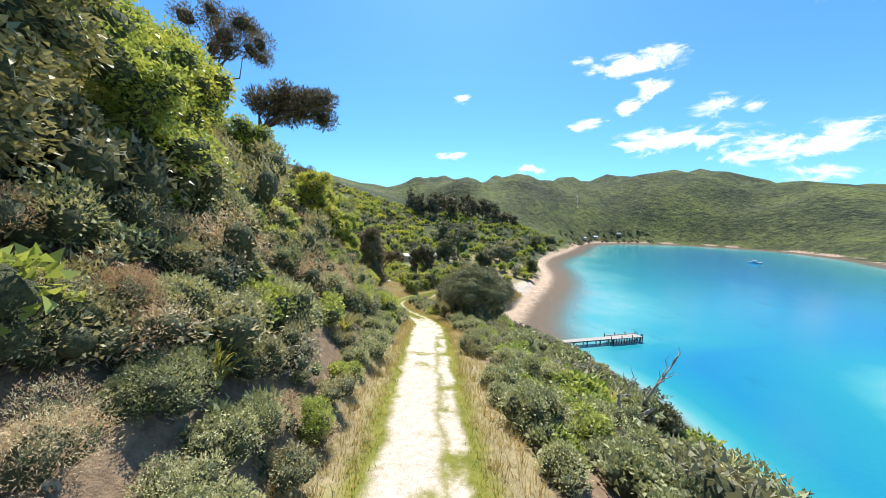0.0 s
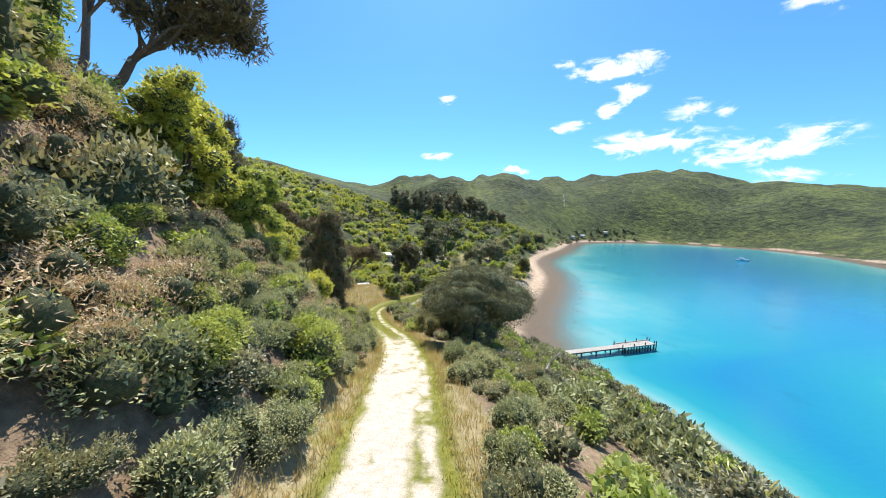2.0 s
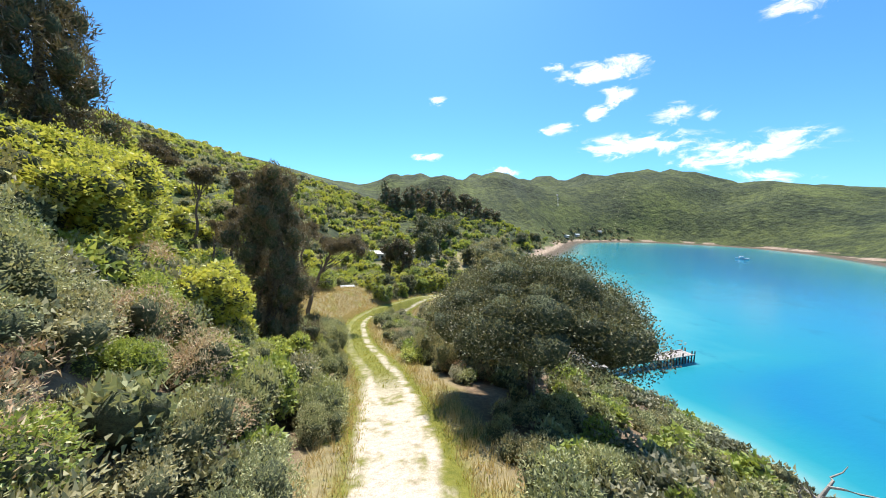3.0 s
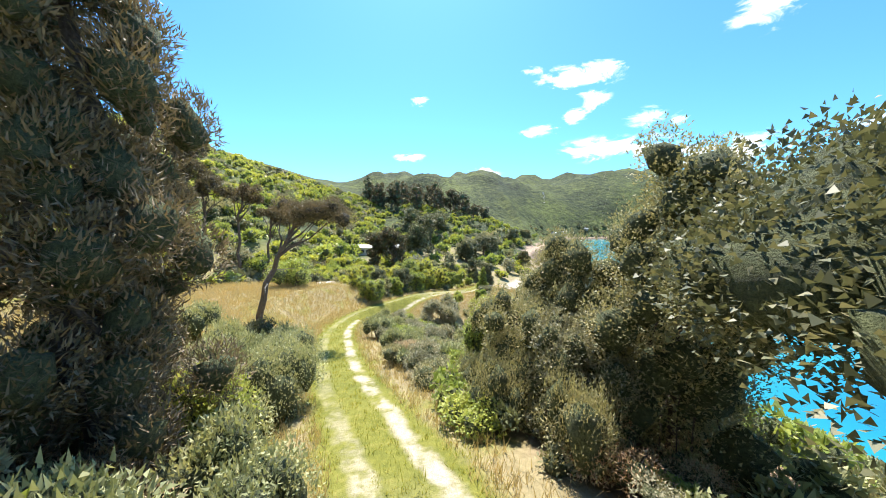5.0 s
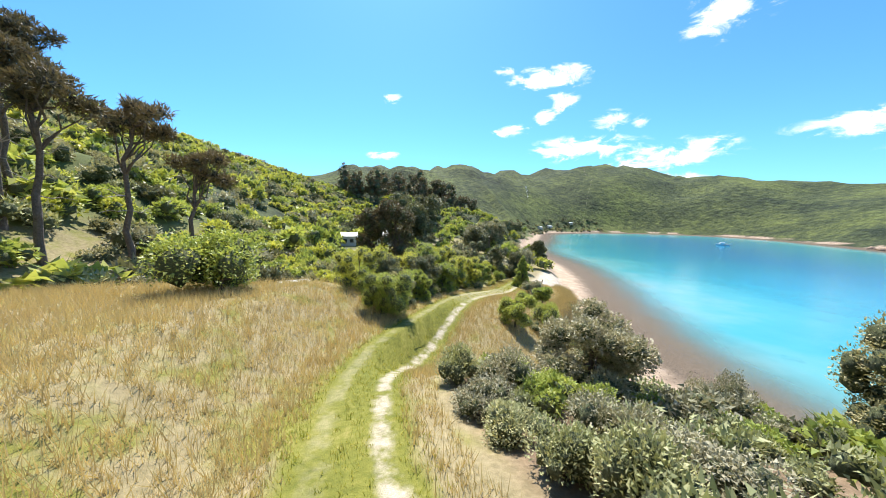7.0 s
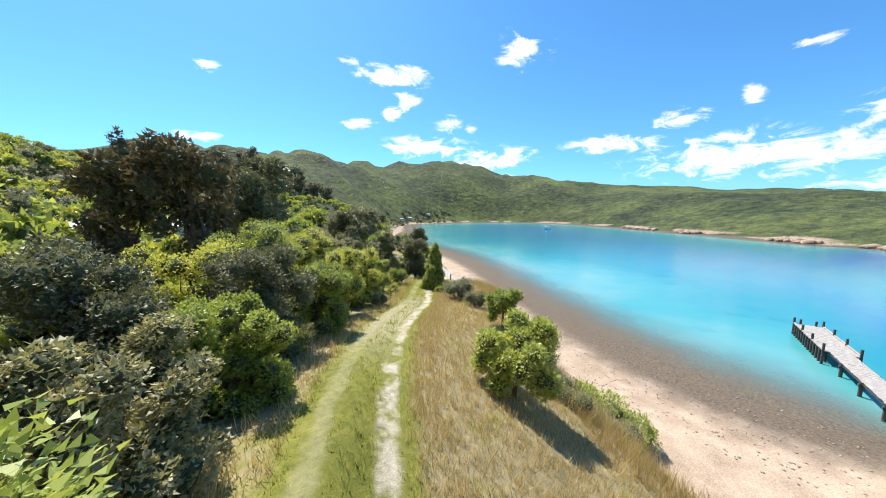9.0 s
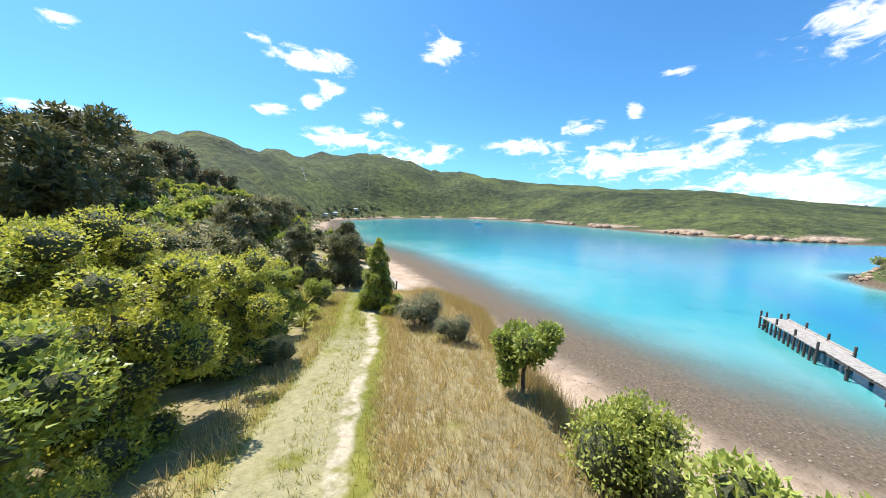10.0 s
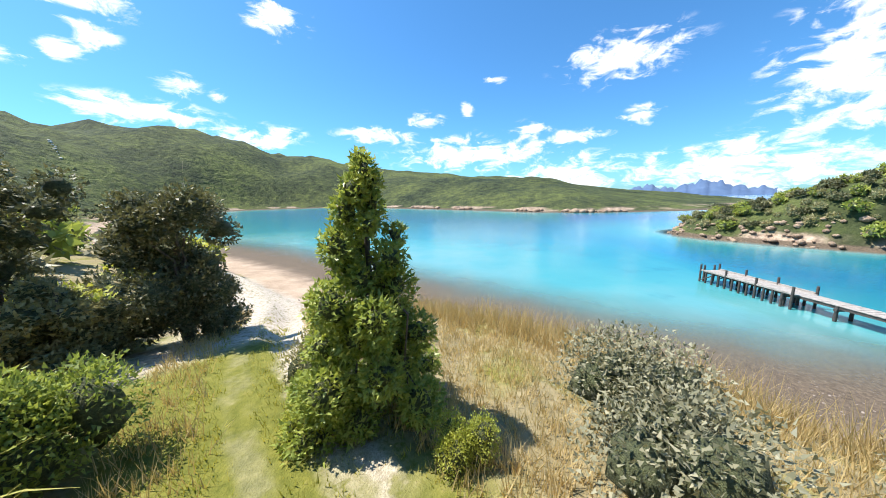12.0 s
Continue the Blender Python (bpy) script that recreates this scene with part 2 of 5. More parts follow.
def ground(px, py, full=False):
    """Height of the land and sea bed."""
    px, py = np.asarray(px, float), np.asarray(py, float)
    dt, st, vt = nearest(px, py, LINE)
    zt = np.interp(vt, np.arange(len(LINE)), LINE[:, 2])
    ds, _, _ = nearest(px, py, COAST)
    land = inside(px, py, LAND)
    sd = np.where(land, ds, -ds)
    s = dt * st
    # land that lies between track and water
    off = np.maximum(dt - 1.7, 0)
    u = off / (off + np.maximum(sd, 0.01))
    steep = zt * (1 - u ** 1.5)
    foot_s = bank_foot(py)
    step_up = np.interp(py, [66, 74, 86, 94, 102, 105, 110], [2.0, 2.4, 4.8, 5.3, 4.6, 2.4, 0.8])
    beach_rise = 0.085 * np.minimum(sd, foot_s) + step_up * ease(sd - foot_s, 0.0, 2.8) + np.maximum(sd - foot_s - 2.8, 0) * 0.36
    bay = zt - off * 0.10
    bay = (bay + beach_rise - np.sqrt((bay - beach_rise) ** 2 + 0.8)) / 2
    w = ease(py, 65, 72)
    right = steep * (1 - w) + bay * w
    # uphill side
    foot = np.interp(py, [-60, 26, 38, 49, 90, 130, 250, 420], [2.2, 2.3, 5, 21, 26, 30, 20, 5])
    slope = np.interp(py, [-60, 34, 52, 400], [1.25, 1.15, 0.62, 0.5])
    up = np.maximum(dt - foot, 0)
    top = 86 + 9 * wave(px, py, 160, 3)
    field = np.maximum(zt, np.interp(py, [40, 51, 60, 78, 88], [0, 15.2, 13.6, 12.1, 0]))
    flat = zt + (field - zt) * ease(dt, 1.8, 8)
    left = flat + top * (1 - np.exp(-up * slope / top)) + 2.2 * wave(px, py, 26, 5) * ease(up, 4, 30)
    z = np.where(s > 0, right, left)
    # beyond the track's end
    far = np.minimum(0.085 * sd + 0.9 * ease(sd, 9, 11) + np.maximum(sd - 10, 0) * 0.17, 9.5 + np.maximum(sd - 60, 0) * 0.06)
    inland = np.maximum(-px - 30 + 0.05 * (py - 120), 0)
    far = far + top * (1 - np.exp(-inland * 0.55 / top))
    wf = ease(py, 104, 124)
    z = z * (1 - wf) + far * wf
    # knoll with the dark wood, hills across the bay
    z = z + 17 * np.exp(-((px - 15) / 75) ** 2 - ((py - 305) / 70) ** 2) * ease(sd, 5, 60)
    ang = np.degrees(np.arctan2(px - 40, py - 80))
    high = np.interp(ang, [-40, -12, 0, 12, 24, 36, 44, 52, 62, 75, 90, 105, 118, 135], [64, 94, 104, 114, 112, 132, 122, 99, 80, 61, 46, 25, 10, 10])
    across = ease(np.maximum(px * 0.62 + py, px * 1.5), 330, 520) * ease(py + 1.6 * px, 330, 520)
    near_shore = ease(np.maximum(px * 0.62 + py, px * 1.5), 280, 340)
    rise = high * (1 - np.exp(-np.maximum(sd - 16, 0) / 130)) * (1 + 0.15 * wave(px, py, 210, 8) + 0.05 * np.abs(wave(px, py, 150, 12)) + 0.06 * wave(px, py, 60, 9)) + np.minimum(np.maximum(sd, 0), 16) * 0.13
    z = np.where(px > 120, z * (1 - near_shore) + rise * near_shore, z)
    z = z * (1 - across) + np.maximum(rise, np.where(px > 120, rise, z * 0.6)) * across
    # headland
    dh, _, vh = nearest(px, py, HEAD)
    crest = np.interp(vh, np.arange(len(HEAD)), HEAD[:, 2])
    hz = np.where(dh < 13, crest * (1 - (dh / 13) ** 2.6) + 0.5 * wave(px, py, 9, 4), -9.0)
    # sea bed
    bed = -np.minimum(0.03 * ds, 0.3 + 0.02 * ds) - 0.02
    z = np.where(land, np.maximum(z, 0.02 * np.minimum(ds, 5)), np.maximum(bed, hz))
    z = z + np.where(land & (dt > 2.2), 0.12 * wave(px, py, 3.1, 2) * ease(dt, 2.2, 5) * ease(sd, 4, 14), 0)
    if full:
        return z, dt, s, sd, dh, across
    return z


def axis(lo, hi, a, b, step, grow):
    v = list(np.arange(a, b + step / 2, step))
    d = step
    while v[-1] < hi:
        d *= grow
        v.append(v[-1] + d)
    d = step
    while v[0] > lo:
        d *= grow
        v.insert(0, v[0] - d)
    return np.array(v)


def sheet(name, xs, ys, zs):
    nx, ny = len(xs), len(ys)
    X, Y = np.meshgrid(xs, ys)
    co = np.stack([X.ravel(), Y.ravel(), zs.ravel()], 1)
    i = np.arange(nx * ny).reshape(ny, nx)
    quads = np.stack([i[:-1, :-1], i[:-1, 1:], i[1:, 1:], i[1:, :-1]], -1).reshape(-1, 4)
    return grid_mesh(name, co, quads)


def grid_mesh(name, co, quads):
    me = bpy.data.meshes.new(name)
    me.vertices.add(len(co))
    me.vertices.foreach_set("co", np.ascontiguousarray(co, np.float32).ravel())
    k = quads.shape[1]
    me.loops.add(quads.size)
    me.loops.foreach_set("vertex_index", np.ascontiguousarray(quads, np.int32).ravel())
    me.polygons.add(len(quads))
    me.polygons.foreach_set("loop_start", np.arange(0, quads.size, k, dtype=np.int32))
    me.update(calc_edges=True)
    return me


def number_attribute(me, name, values):
    me.attributes.new(name, "FLOAT", "POINT").data.foreach_set("value", np.ascontiguousarray(values, np.float32).ravel())


xs = axis(-1500, 1500, -28, 40, 0.55, 1.07)
ys = axis(-320, 1600, -6, 114, 0.65, 1.06)
GX, GY = np.meshgrid(xs, ys)
GZ, G_dt, G_s, G_sd, G_dh, G_ac = ground(GX, GY, True)


def grid_value(grid, x, y):
    i, j = int(np.clip(np.searchsorted(xs, x) - 1, 0, len(xs) - 2)), int(np.clip(np.searchsorted(ys, y) - 1, 0, len(ys) - 2))
    u, v = (x - xs[i]) / (xs[i + 1] - xs[i]), (y - ys[j]) / (ys[j + 1] - ys[j])
    return float((grid[j, i] * (1 - u) + grid[j, i + 1] * u) * (1 - v) + (grid[j + 1, i] * (1 - u) + grid[j + 1, i + 1] * u) * v)


def gz(x, y):
    return grid_value(GZ, x, y)


me = sheet("ground", xs, ys, GZ)
for p in ("dt", "s", "sd"):
    number_attribute(me, p, {"dt": G_dt, "s": G_s, "sd": G_sd}[p])
me.polygons.foreach_set("use_smooth", np.ones(len(me.polygons), bool))
land = tagged(new("ground", me), "grassy headland with pale clay track, shingle beach and scrub-covered hills", "ground", kind="structure")


def ground_material():
    m, n, b, out = material("ground")
    p = position(n)

    def att(k):
        return n.add("ShaderNodeAttribute", attribute_name=k).outputs["Fac"]
    dt, s, sd = att("dt"), att("s"), att("sd")
    sep = n.add("ShaderNodeSeparateXYZ")
    n.link(p, sep.inputs[0])
    big, mid, fine, grit = n.noise(p, 0.05, 4), n.noise(p, 0.5, 5, 0.6), n.noise(p, 5.0, 5, 0.65), n.noise(p, 30.0, 3, 0.6)
    # scrub soil far off, hills across the bay
    hill_a = n.ramp(n.math("ADD", n.math("MULTIPLY", n.noise(p, 0.012, 6, 0.62), 0.5), n.math("MULTIPLY", n.noise(p, 0.14, 5, 0.75), 0.55)),
                    [(0.41, (0.018, 0.028, 0.014)), (0.51, (0.058, 0.072, 0.028)), (0.61, (0.115, 0.135, 0.04)), (0.75, (0.20, 0.22, 0.06))])
    straw = n.ramp(n.math("ADD", n.math("MULTIPLY", fine, 0.5), n.math("MULTIPLY", mid, 0.5)), [(0.32, (0.17, 0.14, 0.07)), (0.5, (0.30, 0.245, 0.135)), (0.68, (0.40, 0.335, 0.20))])
    green = n.ramp(n.math("ADD", n.math("MULTIPLY", fine, 0.6), n.math("MULTIPLY", mid, 0.4)), [(0.3, (0.085, 0.10, 0.015)), (0.55, (0.19, 0.185, 0.035)), (0.75, (0.32, 0.27, 0.09))])
    clay = n.ramp(n.math("ADD", n.math("MULTIPLY", fine, 0.45), n.math("MULTIPLY", grit, 0.55)), [(0.3, (0.28, 0.22, 0.16)), (0.5, (0.52, 0.44, 0.355)), (0.7, (0.72, 0.65, 0.56))])
    sand = n.ramp(n.math("ADD", n.math("MULTIPLY", n.noise(p, 14, 3, 0.7), 0.6), n.math("MULTIPLY", mid, 0.4)), [(0.3, (0.20, 0.14, 0.095)), (0.5, (0.42, 0.31, 0.22)), (0.7, (0.60, 0.48, 0.37))])
    wet = n.ramp(fine, [(0.3, (0.075, 0.057, 0.042)), (0.7, (0.20, 0.15, 0.105))])
    col = n.mix(n.step(n.math("ADD", mid, n.math("MULTIPLY", n.math("SUBTRACT", big, 0.5), 0.6)), 0.46, 0.68), straw, green)
    col = n.mix(n.step(dt, 30, 42), col, hill_a)
    soil = n.ramp(n.math("ADD", n.math("MULTIPLY", fine, 0.5), n.math("MULTIPLY", mid, 0.5)), [(0.32, (0.10, 0.07, 0.045)), (0.5, (0.20, 0.14, 0.09)), (0.7, (0.36, 0.26, 0.17))])
    bank = n.math("MULTIPLY", n.math("SUBTRACT", 1.0, n.step(sep.outputs[1], 30.0, 38.0)), n.math("MULTIPLY", n.step(dt, 2.4, 3.2), n.math("SUBTRACT", 1.0, n.step(dt, 32, 44))))
    col = n.mix(bank, col, soil)
    litter = n.math("MULTIPLY", n.math("SUBTRACT", 1.0, n.step(sep.outputs[1], 64.0, 72.0)), n.math("MULTIPLY", n.step(s, 2.6, 4.0), n.math("SUBTRACT", 1.0, n.step(dt, 38, 48))))
    col = n.mix(litter, col, soil)
    rocky = n.math("MULTIPLY", n.math("SUBTRACT", 1.0, n.step(n.math("ADD", sep.outputs[2], n.math("MULTIPLY", mid, 2.5)), 2.8, 4.2)), n.math("MULTIPLY", n.step(sep.outputs[2], -1.0, 0.0), n.step(n.noise(p, 0.03, 3), 0.47, 0.56)))
    col = n.mix(rocky, col, n.ramp(n.noise(p, 0.8, 6, 0.7), [(0.35, (0.16, 0.11, 0.08)), (0.55, (0.46, 0.34, 0.25)), (0.7, (0.62, 0.50, 0.40))]))
    # track: two ruts of clay, grass between them further on
    wob = n.math("MULTIPLY", n.math("SUBTRACT", n.noise(p, 0.9, 4, 0.6), 0.5), 0.75)
    sw = n.math("ADD", s, wob)
    rut = n.math("ABSOLUTE", n.math("SUBTRACT", n.math("ABSOLUTE", sw), 0.78))
    rut = n.math("SUBTRACT", 1.0, n.step(rut, 0.10, 0.40))
    worn = n.math("MULTIPLY", n.math("SUBTRACT", 1.0, n.step(sw, -0.3, 0.3)), n.step(sep.outputs[1], 36.0, 46.0))
    rut = n.math("MULTIPLY", rut, n.math("SUBTRACT", 1.0, n.math("MULTIPLY", worn, 0.75)))
    rut = n.math("MULTIPLY", rut, n.math("SUBTRACT", 1.0, n.math("MULTIPLY", n.step(sep.outputs[1], 34.0, 42.0), 0.25)))
    wide = n.step(sep.outputs[1], 16.0, 26.0)
    bed = n.math("SUBTRACT", 1.0, n.step(n.math("SUBTRACT", n.math("ABSOLUTE", n.math("ADD", sw, 0.32)), n.math("MULTIPLY", wide, 0.3)), 0.55, 0.95))
    bare = n.math("SUBTRACT", 1.0, n.step(sep.outputs[1], 33.0, 40.0))
    bare = n.math("MAXIMUM", bare, n.math("MULTIPLY", n.math("SUBTRACT", n.step(sep.outputs[1], 82.0, 88.0), n.step(sep.outputs[1], 94.0, 98.0)), 0.35))
    bare = n.math("MULTIPLY", bare, n.step(n.noise(p, 0.7, 4, 0.6), 0.3, 0.48))
    end = n.math("MULTIPLY", n.step(sep.outputs[1], 97.0, 101.0), n.math("MULTIPLY", n.step(sw, -0.1, 0.4), n.math("SUBTRACT", 1.0, n.step(sw, 2.8, 4.0))))
    past = n.math("MULTIPLY", n.step(n.math("ADD", sep.outputs[1], n.math("MULTIPLY", sep.outputs[0], 0.5)), 112.5, 114.5), n.math("SUBTRACT", 1.0, n.step(dt, 2.6, 4.5)))
    end = n.math("MULTIPLY", n.math("MAXIMUM", end, past), n.step(fine, 0.3, 0.5))
    patchy = n.step(n.noise(p, 0.8, 4, 0.65), 0.36, 0.56)
    lawn = n.math("MULTIPLY", n.step(sep.outputs[1], 94.0, 98.0), n.math("MULTIPLY", n.step(sw, -3.2, -2.6), n.math("SUBTRACT", 1.0, n.step(sw, -0.2, 0.4))))
    strip = n.math("MAXIMUM", lawn, n.math("SUBTRACT", 1.0, n.step(n.math("ABSOLUTE", sw), 1.3, 1.9)))
    col = n.mix(strip, col, green)
    col = n.mix(n.math("MAXIMUM", n.math("MULTIPLY", rut, patchy), n.math("MAXIMUM", end, n.math("MULTIPLY", bed, bare))), col, clay)
    # beach and sea bed
    edge = n.math("ADD", sd, n.math("MULTIPLY", n.math("SUBTRACT", mid, 0.5), 3.0))
    low = n.math("MULTIPLY", n.math("MULTIPLY", n.step(sep.outputs[1], 62.0, 72.0), n.math("SUBTRACT", 1.0, n.step(sep.outputs[0], 215.0, 260.0))), n.math("SUBTRACT", 1.0, n.step(n.math("ADD", edge, n.math("MULTIPLY", n.step(sep.outputs[1], 76.0, 94.0), 7.0)), 15.2, 16.8)))
    col = n.mix(low, col, sand)
    col = n.mix(n.math("MULTIPLY", n.math("SUBTRACT", 1.0, n.step(edge, 1.5, 6.5)), n.math("SUBTRACT", 1.0, n.step(sep.outputs[2], 0.6, 1.0))), col, wet)
    b.inputs["Roughness"].default_value = 0.9
    b.inputs["Specular IOR Level"].default_value = 0.2
    n.link(col, b.inputs["Base Color"])
    tree_tops = n.math("MULTIPLY", n.noise(p, 0.16, 4, 0.7), n.math("MULTIPLY", n.step(dt, 60, 120), 60.0))
    bump(n, b, n.math("ADD", tree_tops, n.math("ADD", n.math("MULTIPLY", fine, 0.6), n.math("MULTIPLY", grit, 0.4))), 0.8, 0.09)
    return m


land.data.materials.append(ground_material())


# ---- water ----
def water_material():
    m, n, b, out = material("sea_water")
    p = position(n)
    off = n.add("ShaderNodeAttribute", attribute_name="off").outputs["Fac"]
    blot = n.noise(p, 0.035, 4, 0.6)
    reach = n.math("ADD", off, n.math("MULTIPLY", n.math("SUBTRACT", blot, 0.5), 40.0))
    col = n.ramp(n.math("DIVIDE", reach, 160.0), [(0.0, (0.22, 0.27, 0.24)), (0.07, (0.15, 0.33, 0.33)), (0.13, (0.06, 0.29, 0.31)), (0.22, (0.018, 0.225, 0.285)), (0.45, (0.012, 0.185, 0.30)), (0.75, (0.012, 0.145, 0.32)), (1.0, (0.012, 0.125, 0.33))])
    weed = n.step(n.noise(p, 0.06, 5, 0.65), 0.60, 0.72)
    col = n.mix(n.math("MULTIPLY", weed, 0.4), col, (0.01, 0.12, 0.20))
    n.link(col, b.inputs["Base Color"])
    b.inputs["Roughness"].default_value, b.inputs["IOR"].default_value = 0.14, 1.33
    b.inputs["Specular IOR Level"].default_value = 0.3
    rip = n.add("ShaderNodeVectorMath", operation="MULTIPLY")
    n.link(p, rip.inputs[0])
    rip.inputs[1].default_value = (1.0, 1.6, 1.0)
    bump(n, b, n.math("ADD", n.noise(rip.outputs[0], 0.9, 4, 0.6), n.math("MULTIPLY", n.noise(p, 0.12, 3), 1.5)), 0.12, 0.25)
    clear = n.add("ShaderNodeBsdfTransparent")
    mx = n.add("ShaderNodeMixShader")
    n.link(n.math("POWER", n.step(n.math("ADD", off, n.math("MULTIPLY", n.math("SUBTRACT", n.noise(p, 0.2, 3), 0.5), 4.0)), -0.5, 15.0), 1.1), mx.inputs[0])
    n.link(clear.outputs[0], mx.inputs[1])
    n.link(b.outputs[0], mx.inputs[2])
    n.link(mx.outputs[0], out.inputs[0])
    return m


wx, wy = axis(-60, 4200, 10, 90, 1.8, 1.1), axis(-2500, 2000, 20, 160, 2.0, 1.1)
WX, WY = np.meshgrid(wx, wy)
_, _, _, W_sd, W_dh, _ = ground(WX, WY, True)
me = sheet("water", wx, wy, np.zeros(WX.shape))
number_attribute(me, "off", np.minimum(-W_sd * (1 + 3.5 * (1 - ease(WY, 58, 74))), np.maximum(W_dh - 12.5, 0) * 3))
water = tagged(new("water", me), "calm turquoise sea water shading to blue offshore", "water", kind="structure")
water.data.materials.append(water_material())



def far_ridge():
    """Mountains beyond the mouth of the sound, distance haze put into their blue colour."""
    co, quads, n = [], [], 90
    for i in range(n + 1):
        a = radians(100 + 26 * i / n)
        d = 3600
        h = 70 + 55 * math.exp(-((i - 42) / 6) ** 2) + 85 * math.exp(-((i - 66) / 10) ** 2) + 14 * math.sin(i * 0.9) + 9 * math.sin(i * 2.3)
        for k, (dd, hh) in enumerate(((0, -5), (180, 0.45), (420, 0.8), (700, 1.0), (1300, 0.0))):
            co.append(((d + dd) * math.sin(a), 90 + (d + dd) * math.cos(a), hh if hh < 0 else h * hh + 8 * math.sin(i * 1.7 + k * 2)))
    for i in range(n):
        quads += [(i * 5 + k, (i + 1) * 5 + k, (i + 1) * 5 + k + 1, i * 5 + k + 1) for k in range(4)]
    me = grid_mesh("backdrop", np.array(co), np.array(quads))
    # blue of the air in between is painted as base colour
    me.materials.append(rough_material("haze_tinted_hills", (0.055, 0.10, 0.20), (0.10, 0.16, 0.27), 0.004, 0.95, 0.3, 5.0))
    return tagged(new("backdrop", me), "mountains beyond the sound, tinted blue for haze", "mountains", kind="structure")


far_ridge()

# ---- vegetation ----
def part(name, me, mat, parent, label=""):
    if isinstance(me, bmesh.types.BMesh):
        bm, me = me, bpy.data.meshes.new(name)
        bm.to_mesh(me)
        bm.free()
    if mat and not me.materials:
        me.materials.append(mat)
    ob = new(name, me)
    ob.parent = parent
    if label:
        ob["label"] = label
    return ob


def leaves(pos, out, length, width, rng, droop=0.0, spread=0.8, up=0.3):
    """A pointed leaf at each place, turned roughly outward."""
    n = len(pos)
    d = out + rng.normal(0, spread, (n, 3)) + np.array([0, 0, up - droop])
    d /= np.linalg.norm(d, axis=1)[:, None] + 1e-9
    r = rng.normal(0, 0.55, (n, 3)) + np.array([0, 0.25, 1.0])
    side = np.cross(d, r)
    side /= np.linalg.norm(side, axis=1)[:, None] + 1e-9
    L = (length * rng.uniform(0.6, 1.3, n))[:, None]
    Wd = (width * rng.uniform(0.7, 1.3, n))[:, None]
    nor = np.cross(d, side)
    v = np.stack([pos + side * Wd * 0.5 + d * L * 0.3 * rng.uniform(-1, 1, (n, 1)), pos + d * L + nor * L * 0.1, pos - side * Wd * 0.5], 1)
    return v.reshape(-1, 3)


def quads_of(v):
    return np.arange(len(v), dtype=np.int32).reshape(-1, 3)


ICO = None


def unit_ball():
    global ICO
    if ICO is None:
        bm = bmesh.new()
        bmesh.ops.create_icosphere(bm, subdivisions=1, radius=1)
        ICO = (np.array([v.co[:] for v in bm.verts]), np.array([[v.index for v in f.verts] for f in bm.faces]))
        bm.free()
    return ICO


def balls(centres, radii, rng, rough=0.25):
    v0, f0 = unit_ball()
    vs, fs = [], []
    for c, r in zip(centres, radii):
        v = v0 * (1 + rng.uniform(-rough, rough, (len(v0), 1))) * r + c
        fs.append(f0 + len(vs) * len(v0))
        vs.append(v)
    return np.vstack(vs), np.vstack(fs)


def tube(bm, pts, r0, r1, sides=6):
    """A tapered limb along points."""
    rings = []
    n = len(pts)
    for i, p in enumerate(pts):
        p = Vector(p)
        d = (Vector(pts[min(i + 1, n - 1)]) - Vector(pts[max(i - 1, 0)])).normalized()
        a = d.orthogonal().normalized()
        b = d.cross(a)
        r = r0 + (r1 - r0) * i / (n - 1)
        rings.append([bm.verts.new(p + (a * math.cos(k * math.tau / sides) + b * math.sin(k * math.tau / sides)) * r) for k in range(sides)])
    for u, w in zip(rings, rings[1:]):
        for k in range(sides):
            bm.faces.new((u[k], u[(k + 1) % sides], w[(k + 1) % sides], w[k]))
    bm.faces.new(rings[-1])
    return bm


def wander(rng, start, end, n, amount):
    a, b = np.array(start, float), np.array(end, float)
    L = np.linalg.norm(b - a)
    out = []
    for i in range(n):
        t = i / (n - 1)
        out.append(tuple(a + (b - a) * t + rng.normal(0, amount * L * math.sin(math.pi * min(t, 0.9)), 3)))
    return out


